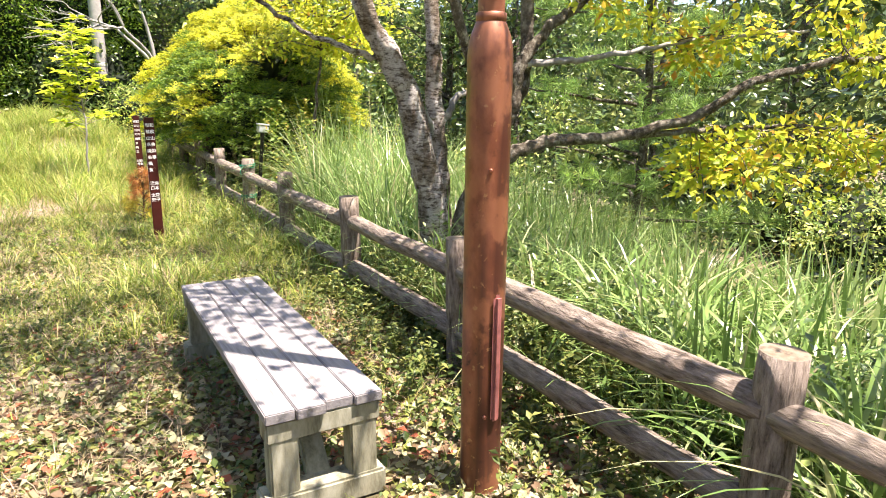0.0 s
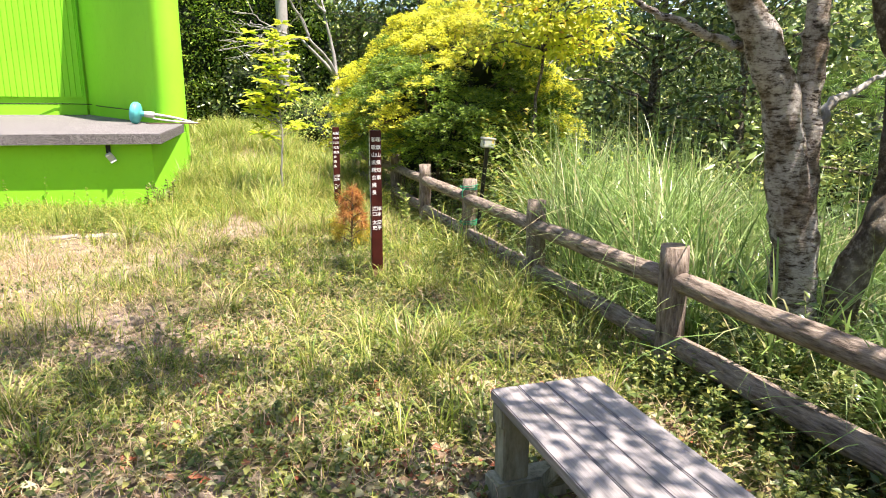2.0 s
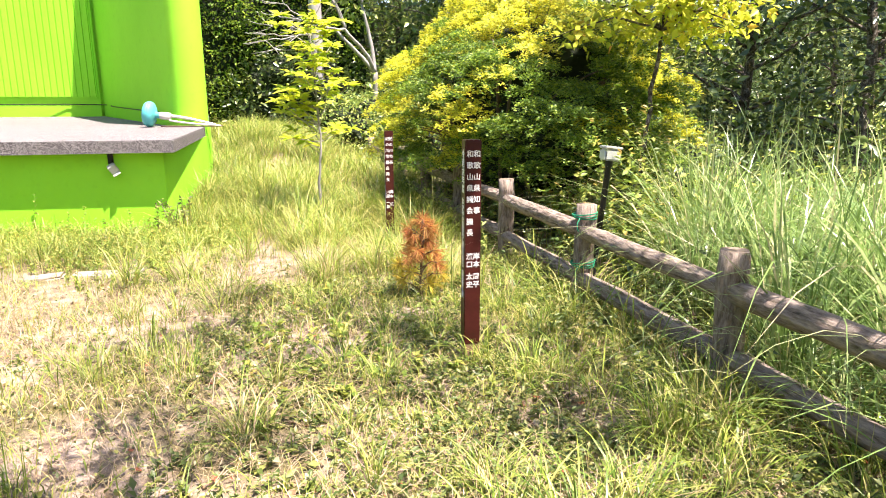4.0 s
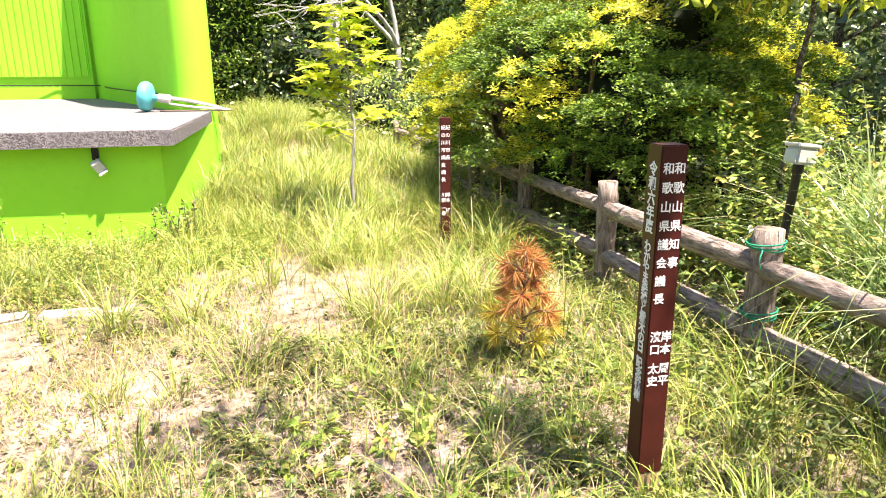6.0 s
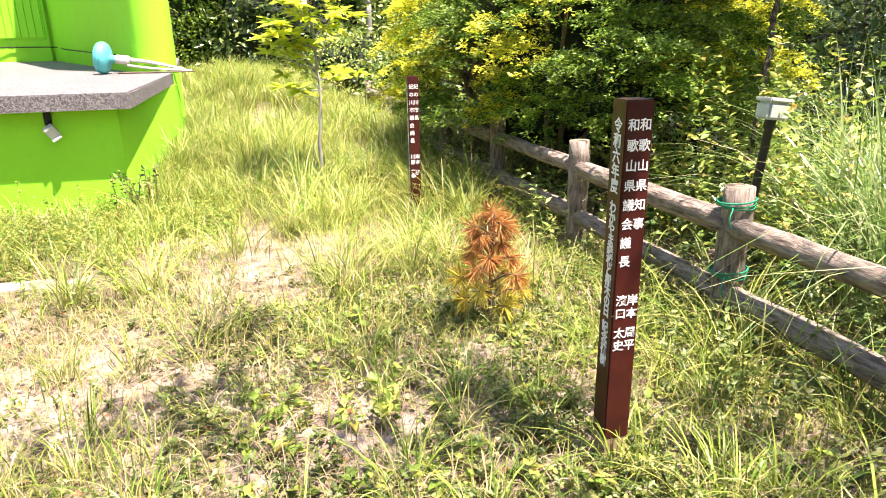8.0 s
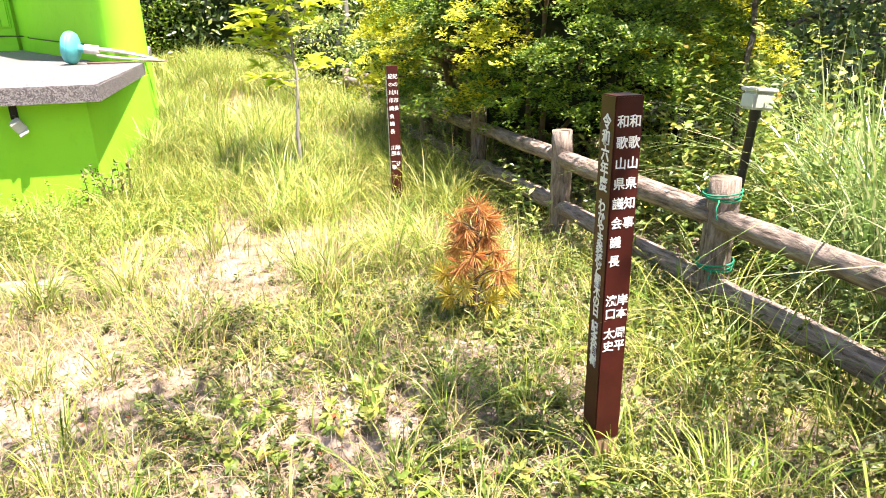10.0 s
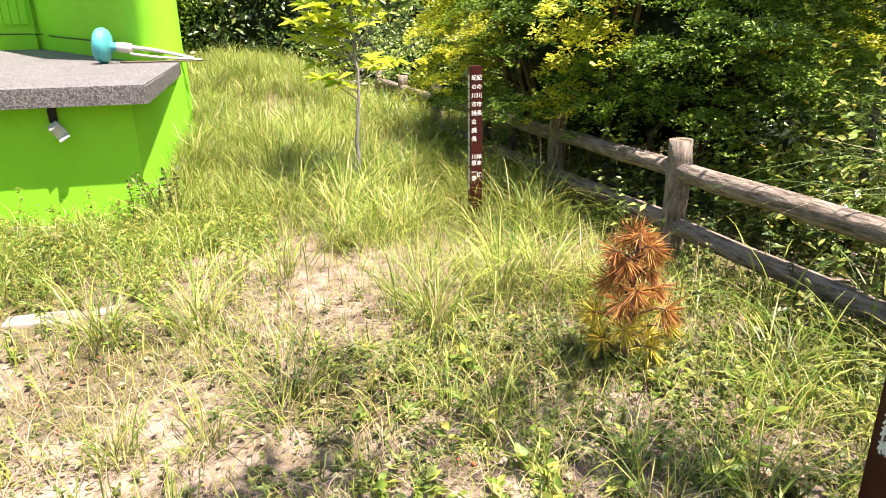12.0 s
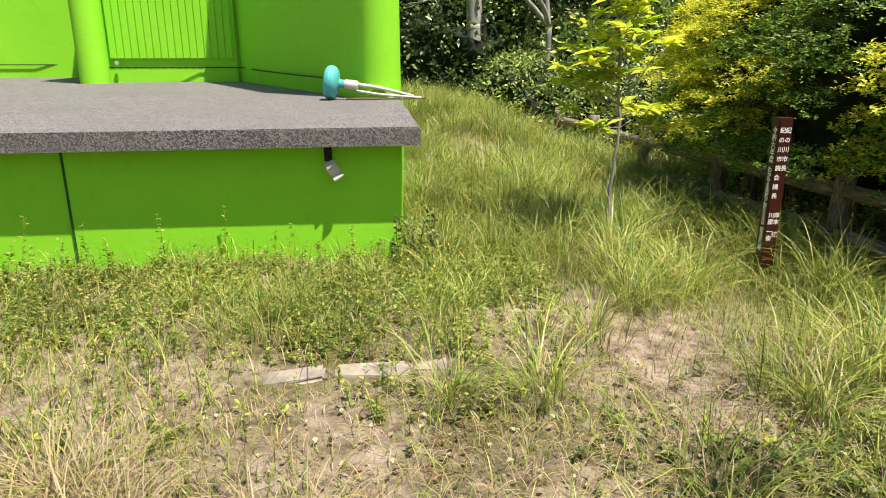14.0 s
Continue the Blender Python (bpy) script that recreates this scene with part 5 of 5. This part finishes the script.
def plants(name, P, per, size, height, mat, label):
    """Leafy stems: leaves set round upright shoots."""
    P = P[clear(P[:, 0], P[:, 1])]
    h = height * rng.uniform(0.4, 1.2, len(P))
    tilt = rng.normal(0, 0.18, (len(P), 2))
    C = np.repeat(P, per, 0)
    u = rng.uniform(0.1, 1.0, len(C))
    hh = np.repeat(h, per) * u
    C[:, :2] += np.repeat(tilt, per, 0) * hh[:, None]
    C[:, 2] += hh
    a = rng.uniform(0, 6.283, len(C))
    D = np.stack([np.cos(a), np.sin(a), rng.normal(0.35, 0.35, len(C))], 1)
    L = size * rng.uniform(0.5, 1.35, len(C)) * (1.15 - 0.5 * u)
    leaves = leaf_arrays(C, D, L, L * 0.5, rng.normal(0, 0.35, (len(C), 3)) + [0, 0, 1])
    top = P + np.concatenate([tilt * h[:, None], h[:, None]], 1)
    side = np.zeros_like(P)
    side[:, 0] = 0.003
    n = np.arange(len(P))[:, None] * 3
    stems = (np.stack([P - side, P + side, top], 1).reshape(-1, 3), np.zeros((0, 4), int), n + [0, 1, 2])
    v, f = join([leaves, stems])
    stuff(name, mesh_np(name, v, f, mat), label, "weeds")


def cover_d(x, y):
    return np.clip((0.15 + 0.85 * smooth01(0.4, 0.65, patch(x, y, 2.1, 8))) * (1 - 0.6 * smooth01(4.5, 7, y) * smooth01(0.2, -0.9, x)), 0, 1)


weeds("ground_cover_weeds", field(75000, -3.5, 2.0, -0.3, 9.2, cover_d), 0.026, 0.05, M_CLOVER, "low dark green creeping weeds")
weeds("creeping_cover", field(34000, -3.0, 1.9, 0.6, 6.4, lambda x, y: (0.3 + 0.7 * smooth01(0.35, 0.6, patch(x, y, 2.6, 91))) * smooth01(6.6, 5.0, y)), 0.042, 0.06, M_CLOVER, "leafy creeping weeds among the fallen leaves")
plants("fence_weeds", field(1100, 1.25, 2.5, 0.4, 9.5, lambda x, y: 0.3 + 0.7 * smooth01(0.4, 0.6, patch(x, y, 2.5, 9))), 14, 0.055, 0.26, M_CLOVER, "leafy undergrowth along the fence")
plants("fence_edge_weeds", field(260, 1.45, 2.0, 2.9, 4.7, lambda x, y: 0.9 + 0 * x), 18, 0.05, 0.2, M_CLOVER, "dark leafy weeds below the fence rails")
plants("fence_shrubs", field(330, 1.84, 2.6, 1.9, 4.5, lambda x, y: 0.9 + 0 * x), 26, 0.06, 0.42, M_CLOVER, "waist-low leafy shrubs growing through the fence")
plants("slope_weeds", field(1100, 2.0, 5.0, 0.0, 11.5, lambda x, y: 0.9 + 0 * x), 16, 0.085, 0.55, M_FOREST, "leafy green undergrowth on the slope")
plants("tall_slope_weeds", field(150, 2.25, 3.7, 7.9, 9.9, lambda x, y: 0.9 + 0 * x), 40, 0.085, 1.35, M_WEED, "tall leafy bright weeds behind the fence")
plants("hedge_foot_weeds", field(420, 1.6, 4.2, 9.4, 14.0, lambda x, y: 0.9 + 0 * x), 16, 0.07, 0.5, M_FOREST_L, "leafy undergrowth under the bush")
plants("wall_weeds", field(8500, -6.0, -0.6, 9.2, 11.75, lambda x, y: (0.1 + 0.9 * smooth01(9.4, 11.2, y + 0.9 * patch(x, y, 2.2, 61) - 0.45)) * (0.15 + 0.85 * patch(x, y, 2.9, 12))), 13, 0.036, 0.19, M_WEED, "leafy weeds along the stage wall")
P, A = tussocks(190, -5.5, -0.8, 9.95, 11.75, lambda x, y: 0.3 + 0.6 * patch(x, y, 2.3, 63), 44, 0.06)
grass("wall_foot_grass", P, 0.28, 0.004, 0.6, M_TUSSOCK, "grass tufts among the weeds below the stage", 5, 1.1, A)
plants("tall_weeds", field(20, -4.6, -1.6, 11.3, 11.75, lambda x, y: 0.9 + 0 * x), 40, 0.045, 0.42, M_WEED, "tall single weeds against the stage wall")
plants("sign_foot_weeds", field(6500, -0.9, 1.75, 4.2, 8.8, lambda x, y: (0.25 + 0.6 * smooth01(-0.6, 0.9, x)) * (0.25 + 0.75 * smooth01(0.35, 0.6, patch(x, y, 2.4, 51)))), 9, 0.042, 0.08, M_CLOVER, "low broad-leaved weeds round the sign post")
plants("broad_weeds", field(260, -0.6, 1.7, 6.4, 8.9, lambda x, y: 0.35 + 0.6 * smooth01(0.4, 0.65, patch(x, y, 2.2, 81))), 7, 0.075, 0.09, M_WEED, "pale broad-leaved weeds near the dying pine")
plants("lawn_weeds", field(2600, -3.0, 1.5, 4.0, 9.5, lambda x, y: 0.5 * smooth01(0.5, 0.75, patch(x, y, 1.9, 41))), 9, 0.04, 0.06, M_CLOVER, "small broad-leaved weeds in the lawn")


P, A = tussocks(120, -1.4, 1.7, 4.2, 8.4, lambda x, y: 0.35 + 0.6 * smooth01(-0.6, 0.8, x), 46, 0.045)
grass("scattered_tufts", P, 0.26, 0.0042, 0.6, M_TUSSOCK, "scattered green grass tufts round the sign post", 5, 1.1, A)
P, A = tussocks(11, -3.3, -2.2, 7.2, 9.0, lambda x, y: 0.9 + 0 * x, 150, 0.10)
grass("straw_heaps", P, 0.34, 0.0034, 1.0, M_DRY, "flattened heaps of bleached grass on bare soil", 5, 1.5, A)


# fallen leaves
def litter_d(x, y):
    return np.clip(smooth01(6.8, 2.5, y) * (0.45 + 0.55 * patch(x, y, 1.7, 15)) * smooth01(-4.0, -1.5, x) + 0.10 + 0.16 * smooth01(-0.9, 0.2, x) * smooth01(9.2, 8.4, y), 0, 1)


P = field(72000, -4.0, 2.4, -0.3, 9.5, litter_d)
P = P[clear(P[:, 0], P[:, 1])]
P[:, 2] += rng.uniform(0.004, 0.03, len(P))
a = rng.uniform(0, 6.283, len(P))
L = rng.uniform(0.03, 0.066, len(P)) * (1 - 0.4 * smooth01(4.5, 7.0, P[:, 1]))
v, q, t = leaf_arrays(P, np.stack([np.cos(a), np.sin(a), rng.normal(0, 0.25, len(P))], 1), L, L * 0.72, rng.normal(0, 0.35, (len(P), 3)) + [0, 0, 1], 0.25)
stuff("leaf_litter", mesh_np("leaf_litter", v, [t], M_LITTER), "dry brown, tan and red fallen leaves", "fallen leaves")


# ---------------------------------------------------------------- wooded hills beyond
def hills():
    n, rows = 220, 14
    V = []
    for j in range(rows):
        for i in range(n):
            a = 2 * math.pi * i / n
            k = j / (rows - 1)
            rad = 58 + 22 * k + 2.5 * noise.noise(Vector((math.cos(a) * 9, math.sin(a) * 9, k * 6)))
            h = (15 + 4 * noise.noise(Vector((math.cos(a) * 3, math.sin(a) * 3, 2)))) * math.sin(k * 1.57) + 1.3 * noise.noise(Vector((math.cos(a) * 30, math.sin(a) * 30, k * 9)))
            V.append((0.5 + math.cos(a) * rad, 7 + math.sin(a) * rad, h - 3))
    Q = [(j * n + i, j * n + (i + 1) % n, (j + 1) * n + (i + 1) % n, (j + 1) * n + i) for j in range(rows - 1) for i in range(n)]
    m = Mat("far_woodland", 0.95, 0, 0.1)
    f = m.noise(0.9, 7, 0.75)
    m.color(m.ramp(f, [(0.3, (0.012, 0.022, 0.007)), (0.55, (0.05, 0.08, 0.02)), (0.75, (0.12, 0.16, 0.04))])).bump(f, 1.0, 1.0)
    tagged(new("backdrop", mesh_np("backdrop", np.array(V), [np.array(Q)], m.m, True)), "dark wooded hillside closing the view", "hillside", "", "structure")


hills()
